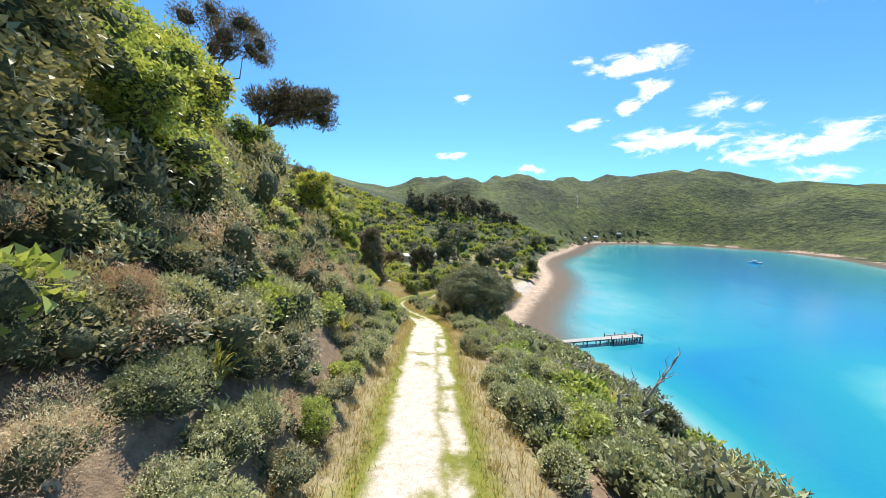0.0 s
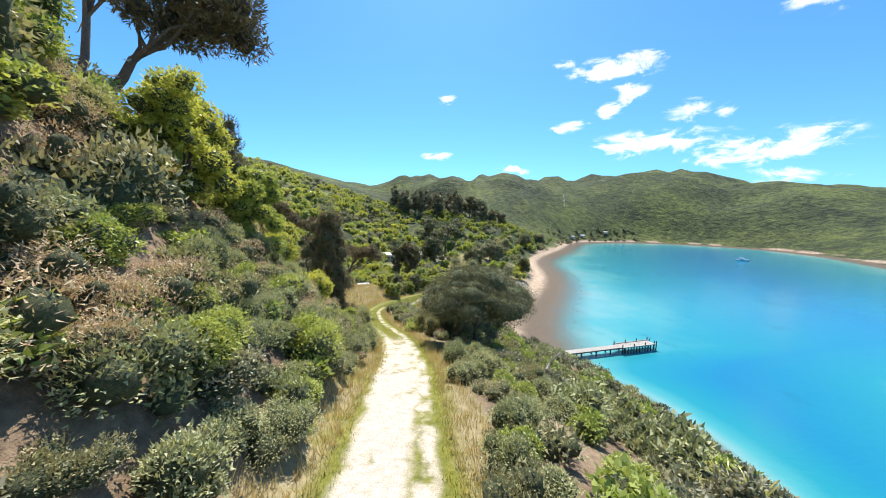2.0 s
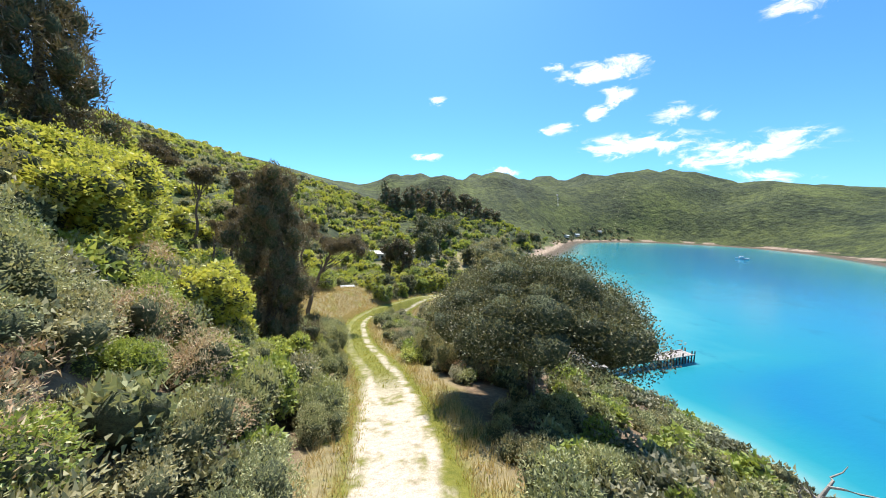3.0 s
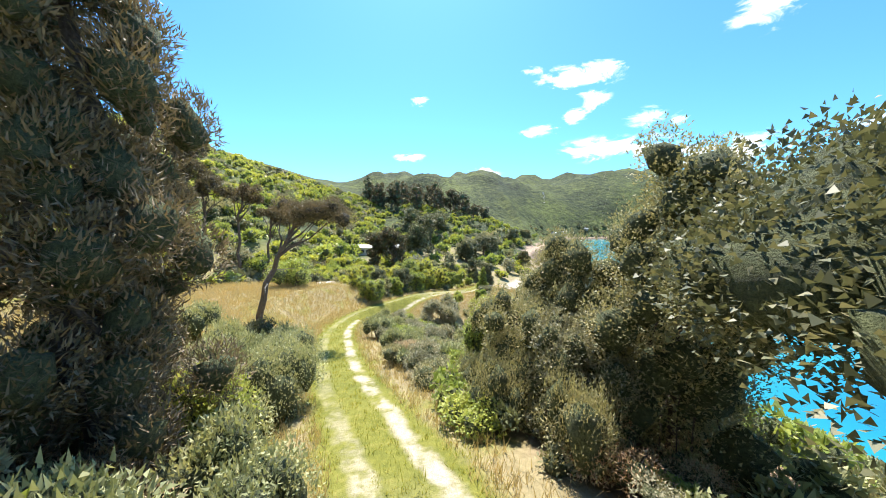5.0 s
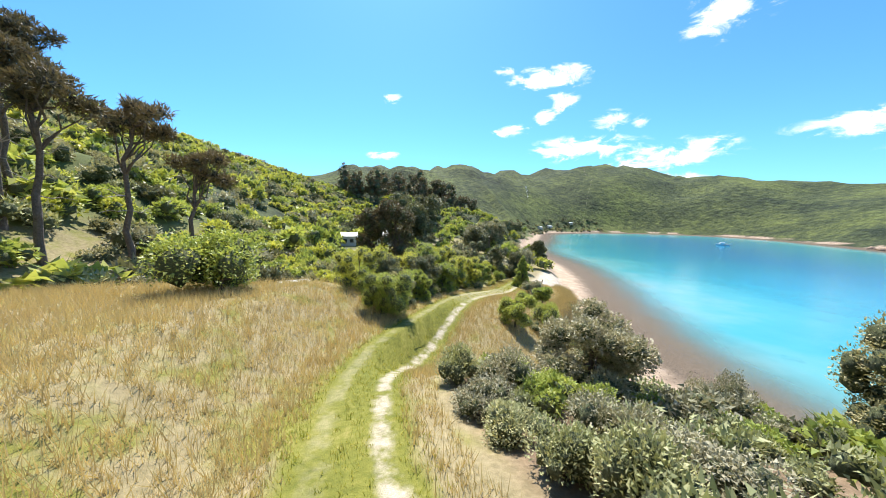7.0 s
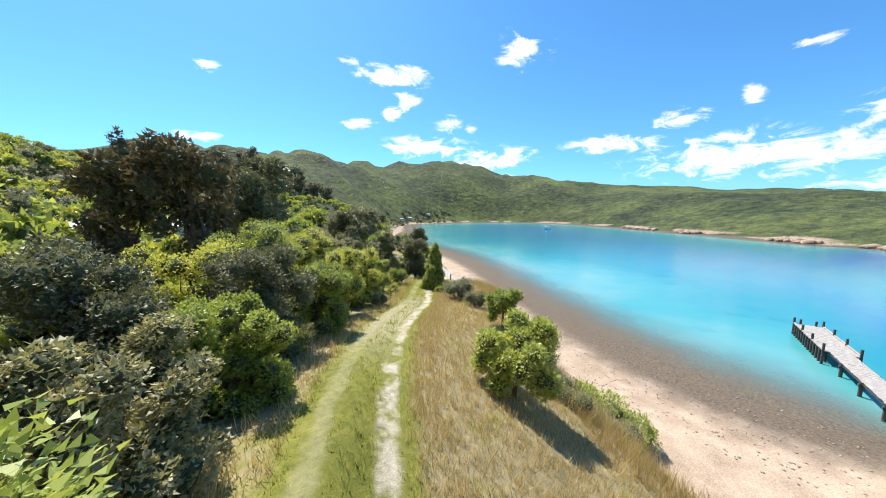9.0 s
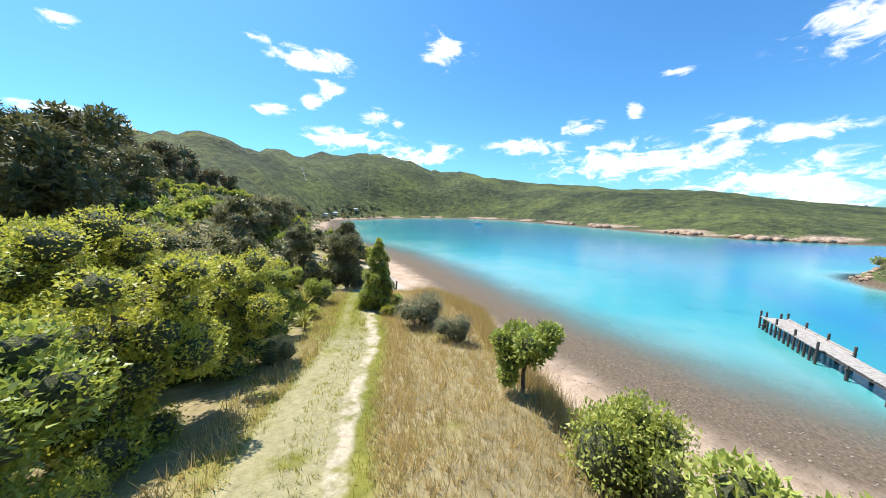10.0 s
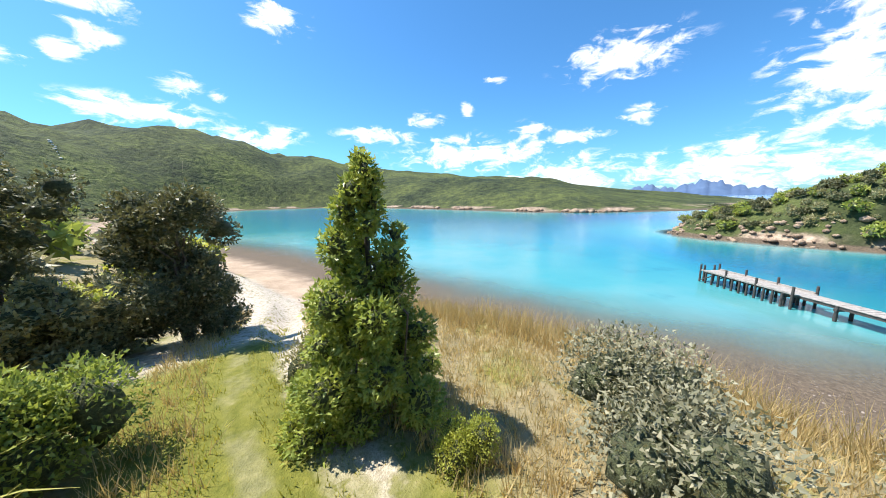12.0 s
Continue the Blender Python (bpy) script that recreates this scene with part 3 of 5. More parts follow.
def bush_meshes(kind, seed, lobes, count, length, width, shape=(1, 1, 0.8), spread=0.7, up=0.3, gap=0.0, stems=5):
    """Unit bush (about one metre in radius, base at zero): stems, inner balls in shade-dark colour, leaves."""
    rng = np.random.RandomState(seed)
    cs, rs = [], []
    for k in range(lobes):
        a, q = rng.uniform(0, 6.28), math.sqrt(rng.uniform(0, 1)) * 0.62
        cs.append((q * math.cos(a) * shape[0], q * math.sin(a) * shape[1], (0.35 + 0.75 * rng.uniform(0, 1) * (1 - q * 0.6)) * shape[2]))
        rs.append(rng.uniform(0.30, 0.52))
    cs, rs = np.array(cs), np.array(rs)
    pick = rng.choice(lobes, count, p=rs ** 2 / (rs ** 2).sum())
    d = rng.normal(0, 1, (count, 3))
    d /= np.linalg.norm(d, axis=1)[:, None]
    d[:, 2] = np.where(d[:, 2] < -0.55, -d[:, 2], d[:, 2])
    rad = rs[pick] * rng.uniform(0.72, 1.08, count) * (1 + 0.18 * np.sin(d[:, 0] * 7 + pick) * np.sin(d[:, 1] * 6 + d[:, 2] * 5))
    pos = cs[pick] + d * rad[:, None]
    keep = pos[:, 2] > 0.02
    v = leaves(pos[keep], d[keep], length, width, rng, spread=spread, up=up)
    fol = grid_mesh(kind + "_foliage", v, quads_of(v))
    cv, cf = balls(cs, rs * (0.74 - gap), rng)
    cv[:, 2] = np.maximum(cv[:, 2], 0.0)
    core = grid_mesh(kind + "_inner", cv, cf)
    bm = bmesh.new()
    for k in range(stems):
        c = cs[k % lobes]
        tube(bm, wander(rng, (rng.normal(0, 0.08), rng.normal(0, 0.08), -0.15), c * 1.05, 5, 0.06), 0.045, 0.012, 5)
    st = bpy.data.meshes.new(kind + "_stems")
    bm.to_mesh(st)
    bm.free()
    return fol, core, st


BUSH_LABEL = {
    "gorse": ("grey-green gorse shrub with dense spiny shoots", M_GORSE), "broad": ("bright green broadleaf shrub with glossy leaves", M_BROAD),
    "lime": ("yellow-green leafy shrub in full sun", M_LIME), "dark": ("dark green rounded coastal tree shrub", M_DARK),
    "olive": ("olive-green manuka scrub with fine leaves", M_OLIVE), "grey": ("grey-green shrub with silvery leaves", M_GREY),
    "dry": ("dry brown dying scrub with bare twigs", M_DRY)}
SPEC = {  # lobes, leaf length, width, spread, up, gap
    "gorse": (12, 0.105, 0.05, 0.7, 0.6, 0.05), "broad": (10, 0.13, 0.08, 0.8, 0.2, 0.04), "lime": (10, 0.12, 0.075, 0.8, 0.3, 0.04), "dark": (9, 0.12, 0.06, 0.8, 0.2, 0.0),
    "olive": (12, 0.095, 0.045, 0.7, 0.6, 0.05), "grey": (9, 0.10, 0.052, 0.8, 0.4, 0.10), "dry": (8, 0.095, 0.02, 0.9, 0.5, 0.16)}
STOCK = {}
for k, (kind, sp) in enumerate(SPEC.items()):
    for lod, count, grow, lobes in (("near", 3000, 0.82, sp[0]), ("close", 8000, 0.48, sp[0]), ("bank", 1800, 0.85, 8), ("mid", 560, 1.45, 6), ("far", 230, 2.0, 3)):
        for v in range(2):
            STOCK[kind, lod, v] = bush_meshes(kind, 100 + k * 10 + v, lobes, int(count * (1.5 if kind == "dry" else 1.0)), sp[1] * grow, sp[2] * grow * (1.15 if lod in ("near", "close") else 1.35), spread=sp[3], up=sp[4], gap=sp[5])
            for me_, mat_ in zip(STOCK[kind, lod, v], (BUSH_LABEL[kind][1], M_SHADE_CORE, M_TWIG if kind == "dry" else M_BARK)):
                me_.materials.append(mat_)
KINDS = list(SPEC)


def mesh_arrays(me):
    v = np.empty(len(me.vertices) * 3, np.float32)
    me.vertices.foreach_get("co", v)
    f = np.empty(len(me.loops), np.int32)
    me.loops.foreach_get("vertex_index", f)
    return v.reshape(-1, 3), f.reshape(len(me.polygons), -1)


def scrub(name, label, spots, lod, seed, category="scrub"):
    """Many bushes that nobody could count, as one joined mesh of leaves with its inner balls in shade-dark colour.
    spots: kind, x, y, radius, height.
    """
    rng = np.random.RandomState(seed)
    arrays = {}
    vs, fs, ms, cvs, cfs, nv, nc = [], [], [], [], [], 0, 0
    for kind, x, y, r, h in spots:
        key = (kind, lod, rng.randint(2))
        if key not in arrays:
            arrays[key] = mesh_arrays(STOCK[key][0]), mesh_arrays(STOCK[key][1])
        (v, f), (cv, cf) = arrays[key]
        a = rng.uniform(0, 6.28)
        rot = np.array([[math.cos(a) * r, math.sin(a) * r, 0], [-math.sin(a) * r, math.cos(a) * r, 0], [0, 0, h / 1.15]])
        p = np.array([x, y, gz(x, y) - 0.12 * r])
        vs.append(v @ rot + p)
        fs.append(f + nv)
        ms.append(np.full(len(f), KINDS.index(kind), np.int32))
        cvs.append(cv @ rot + p)
        cfs.append(cf + nc)
        nv, nc = nv + len(v), nc + len(cv)
    me = grid_mesh(name, np.vstack(vs), np.vstack(fs))
    for k in KINDS:
        me.materials.append(BUSH_LABEL[k][1])
    me.polygons.foreach_set("material_index", np.concatenate(ms))
    ob = tagged(new(name, me), label, category, kind="stuff")
    part("inner_foliage", grid_mesh("inner", np.vstack(cvs), np.vstack(cfs)), M_SHADE_CORE, ob)
    return ob


def spread_spots(inside_fn, x0, x1, y0, y1, count, kinds, r, seed, hs=(0.95, 1.4), pack=0.6):
    rng = random.Random(seed)
    cell, grid, out = r[1] * 1.3, {}, []
    for _ in range(count * 10):
        if len(out) >= count:
            break
        x, y, rr = rng.uniform(x0, x1), rng.uniform(y0, y1), rng.uniform(*r)
        if not inside_fn(x, y):
            continue
        c = (int(x // cell), int(y // cell))
        if any((x - a) ** 2 + (y - b) ** 2 < (pack * (rr + q)) ** 2 for i in (-1, 0, 1) for j in (-1, 0, 1) for a, b, q in grid.get((c[0] + i, c[1] + j), ())):
            continue
        grid.setdefault(c, []).append((x, y, rr))
        k = kinds(x, y, rng) if callable(kinds) else rng.choice(kinds)
        out.append((k, x, y, rr, rr * rng.uniform(*hs)))
    return out


BUSH_COUNT = 0


def bush(kind, x, y, r, h=None, lod="near", turn=None, sink=0.05, name="shrub", label=""):
    """One shrub of radius r and height h standing on the ground."""
    global BUSH_COUNT
    BUSH_COUNT += 1
    rng = random.Random(BUSH_COUNT * 7919)
    fol, core, st = STOCK[kind, lod, rng.randrange(2)]
    h = h or r * rng.uniform(1.0, 1.4)
    e = new(name)
    e.matrix_world = pose(x, y, gz(x, y) - sink, 0, 0, rng.uniform(0, 360) if turn is None else turn) @ Matrix.Diagonal((r, r, h / 1.15, 1))
    tagged(e, label or BUSH_LABEL[kind][0], "shrub")
    part("foliage", fol, None, e)
    part("inner_foliage", core, None, e)
    if lod in ("near", "close"):
        part("stem", st, None, e)
    return e


def crown_tree(name, label, x, y, height, crown, trunk_r, lean=(0, 0), kind="round", mat=None, seed=1, count=3800, leaf=0.3, flat=0.6, base=0.35, lobes=14, bark=None, wide=0.42, clump=1.0, up=0.4, core=0.64):
    """A tree with a tapered trunk, limbs and a crown of leaf clumps. crown: radius; lean: offset of the top in metres."""
    rng = np.random.RandomState(seed)
    e = new(name)
    e.matrix_world = pose(x, y, gz(x, y) - 0.15)
    tagged(e, label, "tree")
    cs, rs = [], []
    for k in range(lobes):
        t = (k + 0.5) / lobes
        if kind == "cone":
            zc = height * (base + (1 - base) * t)
            q = crown * (1 - t) ** 0.8 * rng.uniform(0.25, 1.05) + 0.05
            rr = crown * (0.38 * (1 - t) + 0.17) * rng.uniform(0.7, 1.25)
        else:
            zc = height * (base + (1 - base) * rng.uniform(0.15, 0.88))
            q = crown * math.sqrt(rng.uniform(0, 1)) * 0.78
            rr = crown * rng.uniform(0.26, 0.42)
            if kind == "column":
                zc = height * (base + (0.93 - base) * t)
                q = crown * rng.uniform(0.25, 0.75) * (1.0 if t < 0.7 else 1.0 - 1.6 * (t - 0.7))
            if kind == "dome":
                zc = height * (base + (1 - base) * (0.78 * (1 - (q / crown) ** 2) + rng.uniform(-0.08, 0.05)))
        a = k * 2.4 + rng.uniform(-0.4, 0.4)
        f = zc / height
        cs.append((q * math.cos(a) + lean[0] * f, q * math.sin(a) + lean[1] * f, zc))
        rs.append(rr * clump)
    cs, rs = np.array(cs), np.array(rs)
    bm = bmesh.new()
    top = (lean[0] * 0.8, lean[1] * 0.8, height * 0.8)
    spine = wander(rng, (0, 0, 0), top, 7, 0.02)
    tube(bm, spine, trunk_r, trunk_r * 0.35, 9)
    part("trunk", bm, bark or M_BARK, e)
    for k in range(min(8, lobes)):
        s0 = spine[2 + k % 4]
        bm = tube(bmesh.new(), wander(rng, s0, cs[k], 5, 0.05), trunk_r * 0.35, trunk_r * 0.08, 6)
        part("limb", bm, bark or M_BARK, e)
    count = int(count * 1.9)
    pick = rng.choice(lobes, count, p=rs ** 2 / (rs ** 2).sum())
    d = rng.normal(0, 1, (count, 3))
    d /= np.linalg.norm(d, axis=1)[:, None]
    sq = np.array([1, 1, flat])
    pos = cs[pick] + d * sq * (rs[pick] * rng.uniform(0.66, 1.02, count) * (1 + 0.13 * np.sin(d[:, 0] * 7 + pick) * np.sin(d[:, 1] * 6 + d[:, 2] * 5)))[:, None]
    v = leaves(pos, d, leaf * 0.9, leaf * wide * 1.45, rng, spread=0.75, up=up)
    part("crown", grid_mesh("crown", v, quads_of(v)), mat, e)
    # filler balls whose dark mottling paints the crown's inner shade
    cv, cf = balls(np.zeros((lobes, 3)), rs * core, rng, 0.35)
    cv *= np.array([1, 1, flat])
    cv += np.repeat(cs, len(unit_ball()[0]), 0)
    part("inner_foliage", grid_mesh("inner", cv, cf), M_SHADE_CORE, e)
    return e


def at_track(y, s):
    """Place beside the track: y along, s metres to the right of its middle line."""
    i = int(np.argmin(np.abs(LINE[:, 1] - y)))
    a, b = LINE[max(i - 1, 0)], LINE[min(i + 1, len(LINE) - 1)]
    d = (b - a)[:2] / np.linalg.norm((b - a)[:2])
    return LINE[i][0] + d[1] * s, LINE[i][1] - d[0] * s


def scatter(y0, y1, s0, s1, count, kinds, r, seed, near=7.0, hscale=1.0, clear=(), fine="near"):
    rng = random.Random(seed)
    done = []
    tries = 0
    while len(done) < count and tries < count * 12:
        tries += 1
        y, s = rng.uniform(y0, y1), rng.uniform(s0, s1)
        rr = rng.uniform(*r)
        x, yy = at_track(y, s)
        if any((x - a) ** 2 + (yy - b) ** 2 < (0.62 * (rr + c)) ** 2 for a, b, c in done):
            continue
        if grid_value(G_dt, x, yy) < 1.75 + rr * 0.8:
            continue
        if any((x - a) ** 2 + (yy - b) ** 2 < c * c for a, b, c in clear):
            continue
        done.append((x, yy, rr))
        k = rng.choice(kinds)
        bush(k, x, yy, rr, rr * rng.uniform(0.95, 1.45) * hscale, fine if abs(s) < near else "mid")
    return done


def side(x, y):
    return grid_value(G_s, x, y)


def off_track(x, y):
    return grid_value(G_dt, x, y)


def from_shore(x, y):
    return grid_value(G_sd, x, y)


# single shrubs that stand beside the track
scatter(4, 30, -6.5, -2.5, 80, ["gorse", "gorse", "broad", "olive", "dry", "dry", "olive", "gorse"], (0.55, 1.1), 11)
scatter(-2, 32, 2.4, 6.5, 66, ["gorse", "gorse", "gorse", "gorse", "olive", "broad"], (0.55, 1.05), 13)
scatter(30, 50, -8.5, -2.3, 40, ["gorse", "gorse", "gorse", "broad", "grey"], (0.8, 1.4), 16, hscale=1.35)
scatter(17, 34, -7.5, -2.4, 34, ["gorse", "broad", "gorse", "gorse"], (0.7, 1.1), 22, near=9, fine="close")
scatter(36, 50, 2.5, 6, 18, ["olive", "olive", "grey", "broad", "dry"], (0.7, 1.2), 17, near=10)
scatter(50, 68, 3.0, 8, 28, ["gorse", "gorse", "gorse", "broad", "grey"], (0.8, 1.35), 18, near=12)
scatter(78, 101, -4.6, -2.6, 12, ["broad", "lime", "dark", "broad", "olive", "broad"], (0.6, 0.95), 20, near=8, hscale=1.0, fine="close")

# scrub that covers the slopes
bank = spread_spots(lambda x, y: -22 < side(x, y) < -4.2 and y < 40, -26, 2, -6, 42, 270, ["dry", "dry", "dry", "dry", "olive", "olive", "broad", "gorse"], (0.9, 1.6), 31, pack=0.48)
tall_bank = spread_spots(lambda x, y: -16 < side(x, y) < -7 and y < 20, -18, 2, -8, 20, 40, ["broad", "olive", "olive", "dark"], (1.4, 2.2), 32, hs=(1.2, 1.7), pack=0.5)
bank += spread_spots(lambda x, y: -13 < side(x, y) < -2.9 and y < 36, -16, 1, -6, 36, 260, ["dry", "olive", "gorse", "gorse", "broad", "grey"], (0.5, 1.0), 61, hs=(1.0, 1.5), pack=0.4)
bank = [b for b in bank if math.hypot(b[1], b[2]) > 6 and not (b[3] > 1.15 and side(b[1], b[2]) > -8 and 16 < b[2] < 36)]
tall_bank = [b for b in tall_bank if math.hypot(b[1], b[2]) > 7]
near_bank = [b for b in bank + tall_bank if side(b[1], b[2]) > -11.5 and b[2] > -5 and b[3] > 0.95]
scrub("bank_scrub", "dense mixed scrub with brown dying bushes on the steep bank", near_bank, "bank", 1)
scrub("upper_bank_scrub", "mixed scrub on the upper bank", [b for b in bank + tall_bank if b not in near_bank], "mid", 8)
drop = spread_spots(lambda x, y: side(x, y) > 5.5 and from_shore(x, y) > 0.5, 2, 40, -6, 70, 260, ["gorse", "gorse", "olive", "broad", "grey", "dark"], (0.9, 1.7), 33, pack=0.55)
drop += spread_spots(lambda x, y: 2.9 < side(x, y) < 17 and from_shore(x, y) > 6, -4, 26, -4, 69, 300, ["gorse", "gorse", "gorse", "olive", "broad", "grey"], (0.6, 1.1), 62, hs=(1.0, 1.4), pack=0.4)
scrub("slope_scrub", "grey-green gorse and coastal scrub falling to the water", drop, "mid", 2)


def hill_kind(x, y, rng):
    w = float(wave(np.array([x]), np.array([y]), 38, 21)[0]) + rng.uniform(-0.5, 0.5)
    return rng.choice(["dark", "olive"]) if w < -0.6 else rng.choice(["lime", "lime", "broad"]) if w > 0.05 else rng.choice(["broad", "olive", "gorse", "grey"])


rim = spread_spots(lambda x, y: off_track(x, y) > 21 and not (y > 118) and side(x, y) < 0, -70, -10, 52, 118, 200, hill_kind, (1.6, 2.9), 34, pack=0.55)
rim += spread_spots(lambda x, y: 6.5 < off_track(x, y) < 30 and side(x, y) < 0 and y > 83 - 0.25 * x, -30, 18, 78, 118, 130, ["broad", "lime", "broad", "dark", "olive", "lime"], (1.4, 2.4), 35, hs=(1.1, 1.6), pack=0.55)
close_rim = [b for b in rim if off_track(b[1], b[2]) < 13]
scrub("valley_scrub", "bright green rounded bushes behind the grass field", [b for b in rim if b not in close_rim], "mid", 3)
scrub("trackside_scrub", "dense green bush beside the track", close_rim, "near", 9)
hill = spread_spots(lambda x, y: (off_track(x, y) > 24 and side(x, y) < 0), -220, -20, 46, 300, 950, hill_kind, (2.2, 4.2), 36, pack=0.62)
scrub("hillside_bush", "green native bush covering the hillside", hill, "far", 4, "bush")
flat = spread_spots(lambda x, y: from_shore(x, y) > 12, -70, 120, 112, 300, 560, hill_kind, (2.0, 3.8), 37, hs=(1.0, 1.6), pack=0.58)
scrub("shore_bush", "mixed green bush behind the beach", flat, "far", 5, "bush")
head = spread_spots(lambda x, y: gz(x, y) > 2.2 and grid_value(G_dh, x, y) < 12.4, 58, 110, 5, 55, 260, ["dark", "olive", "broad", "dark", "olive", "broad"], (1.2, 2.3), 38, pack=0.42)
scrub("headland_bush", "dark green bush on the rocky headland", head, "far", 6, "bush")
grove = spread_spots(lambda x, y: 6 < from_shore(x, y) < 30, 130, 260, 300, 400, 60, ["dark", "olive"], (2.2, 3.6), 39, pack=0.6)
scrub("far_beach_grove", "dark trees standing behind the far beach", grove, "far", 7, "bush")


# ---- trees ----
def pine_wind(label, x, y, height, lean, spread_r, thick, seed, count=3600, leaf=0.3, trunk_r=0.3, lift=0.0, up=0.0):
    """A wind-bent pine: bare curved trunk, dead stubs, and a flat crown carried to one side."""
    rng = np.random.RandomState(seed)
    e = new("pine_tree")
    e.matrix_world = pose(x, y, gz(x, y) - 0.3 + lift)
    tagged(e, label, "tree")
    L = np.array([lean[0], lean[1], 0.0])
    ln = np.linalg.norm(L[:2]) + 1e-9
    along = L / ln
    spine = []
    for i in range(9):
        t = i / 8
        spine.append(tuple(np.array([0, 0, height * (t ** (1 - 0.15))]) + L * (t ** 1.8) + rng.normal(0, 0.012 * height, 3) * (0 < i < 8)))
    part("trunk", tube(bmesh.new(), spine, trunk_r, trunk_r * 0.4, 10), M_BARK, e)
    lobes, cs, rs = 13, [], []
    tip = np.array(spine[-1])
    cross = np.array([-along[1], along[0], 0])
    for k in range(lobes):
        u = (k + 0.5) / lobes
        c = tip + along * (u - 0.32) * spread_r * 1.7 + cross * rng.uniform(-0.6, 0.6) * spread_r * 0.8 + np.array([0, 0, rng.uniform(-0.3, 0.75) * thick + up * u])
        cs.append(c)
        rs.append(spread_r * rng.uniform(0.24, 0.36))
    cs, rs = np.array(cs), np.array(rs)
    for k in range(lobes):
        part("limb", tube(bmesh.new(), wander(rng, spine[5 + k % 4], cs[k], 5, 0.05), trunk_r * 0.35, trunk_r * 0.08, 6), M_BARK, e)
    for k in range(5):
        s0 = np.array(spine[3 + k % 3])
        d = rng.normal(0, 1, 3) * np.array([1, 1, 0.25])
        part("dead_branch", tube(bmesh.new(), wander(rng, s0, s0 + d / np.linalg.norm(d) * height * 0.16, 4, 0.08), trunk_r * 0.18, trunk_r * 0.05, 5), M_TWIG, e)
    count = int(count * 2)
    pick = rng.choice(lobes, count)
    d = rng.normal(0, 1, (count, 3))
    d /= np.linalg.norm(d, axis=1)[:, None]
    pos = cs[pick] + d * np.array([1, 1, 0.8]) * (rs[pick] * rng.uniform(0.6, 1.2, count))[:, None]
    v = leaves(pos, d, leaf * 0.9, leaf * 0.26, rng, spread=0.7, up=0.6)
    part("crown", grid_mesh("crown", v, quads_of(v)), M_PINE, e)
    # filler balls, coloured as the shade inside the needle crown
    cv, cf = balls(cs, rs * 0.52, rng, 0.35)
    part("inner_foliage", grid_mesh("inner", cv, cf), M_NEEDLE_SHADE_CORE, e)
    return e


pine_wind("tall wind-bent pine with bare leaning trunk by the field", -13.4, 55.8, 8.6, (2.8, 0.4), 2.7, 1.8, 3, leaf=0.15, trunk_r=0.25, count=11000)
pine_wind("wind-blown pine leaning seaward on the ridge", -23.4, 34.2, 8.2, (5.4, 0.5), 4.4, 2.4, 4, leaf=0.5, trunk_r=0.4, count=3600)
pine_wind("dark pine with ragged crown on the ridge", -32, 41, 22.0, (2.5, 0.5), 4.8, 4.6, 5, leaf=0.4, trunk_r=0.42, count=3600)
for k, (x, y, h) in enumerate([(-43, 82, 14), (-38, 86, 12.5), (-34, 84, 13), (-31, 88, 13), (-47, 78, 13), (-36, 80, 11), (-41, 90, 14), (-52, 84, 13), (-28, 92, 11)]):
    pine_wind("tall bare-trunked pine at the edge of the field", x, y, h, (1.2, -0.3), 2.6, 2.6, 20 + k, count=1700, leaf=0.5, trunk_r=0.28)["group"] = "pines behind the field"
pine_wind("slim leaning pine standing in the dry grass", -36, 75, 8, (1.6, 0), 2.0, 1.4, 33, count=1200, leaf=0.5, trunk_r=0.2)

crown_tree("pine_tree", "dense dark pine close beside the track", -9.6, 40.0, 13.2, 2.8, 0.3, kind="column", mat=M_PINE, seed=8, count=36000, leaf=0.19, base=0.0, lobes=95, flat=1.25, wide=0.14, clump=0.62, up=1.1, core=0.66)
crown_tree("pine_tree", "tall ragged dark pine on the bank", -16.5, 36.0, 10.5, 2.6, 0.24, kind="column", mat=M_PINE, seed=9, count=9000, leaf=0.3, base=0.05, lobes=44, flat=1.3, wide=0.13, clump=0.75, up=1.1, core=0.6)
crown_tree("pine_tree", "young dark pine on the bank", -11.5, 43, 8.0, 2.0, 0.22, kind="cone", mat=M_PINE, seed=10, count=6000, leaf=0.3, base=0.0, lobes=36, flat=1.2, wide=0.13, clump=0.8, up=1.0)

crown_tree("manuka_tree", "wide dark manuka tree with umbrella crown on the seaward edge", 3.9, 34.4, 7.1, 4.7, 0.2, kind="dome", mat=M_DARK, seed=5, count=52000, leaf=0.085, flat=0.75, base=0.4, lobes=80, wide=0.55, clump=0.85, up=0.8)
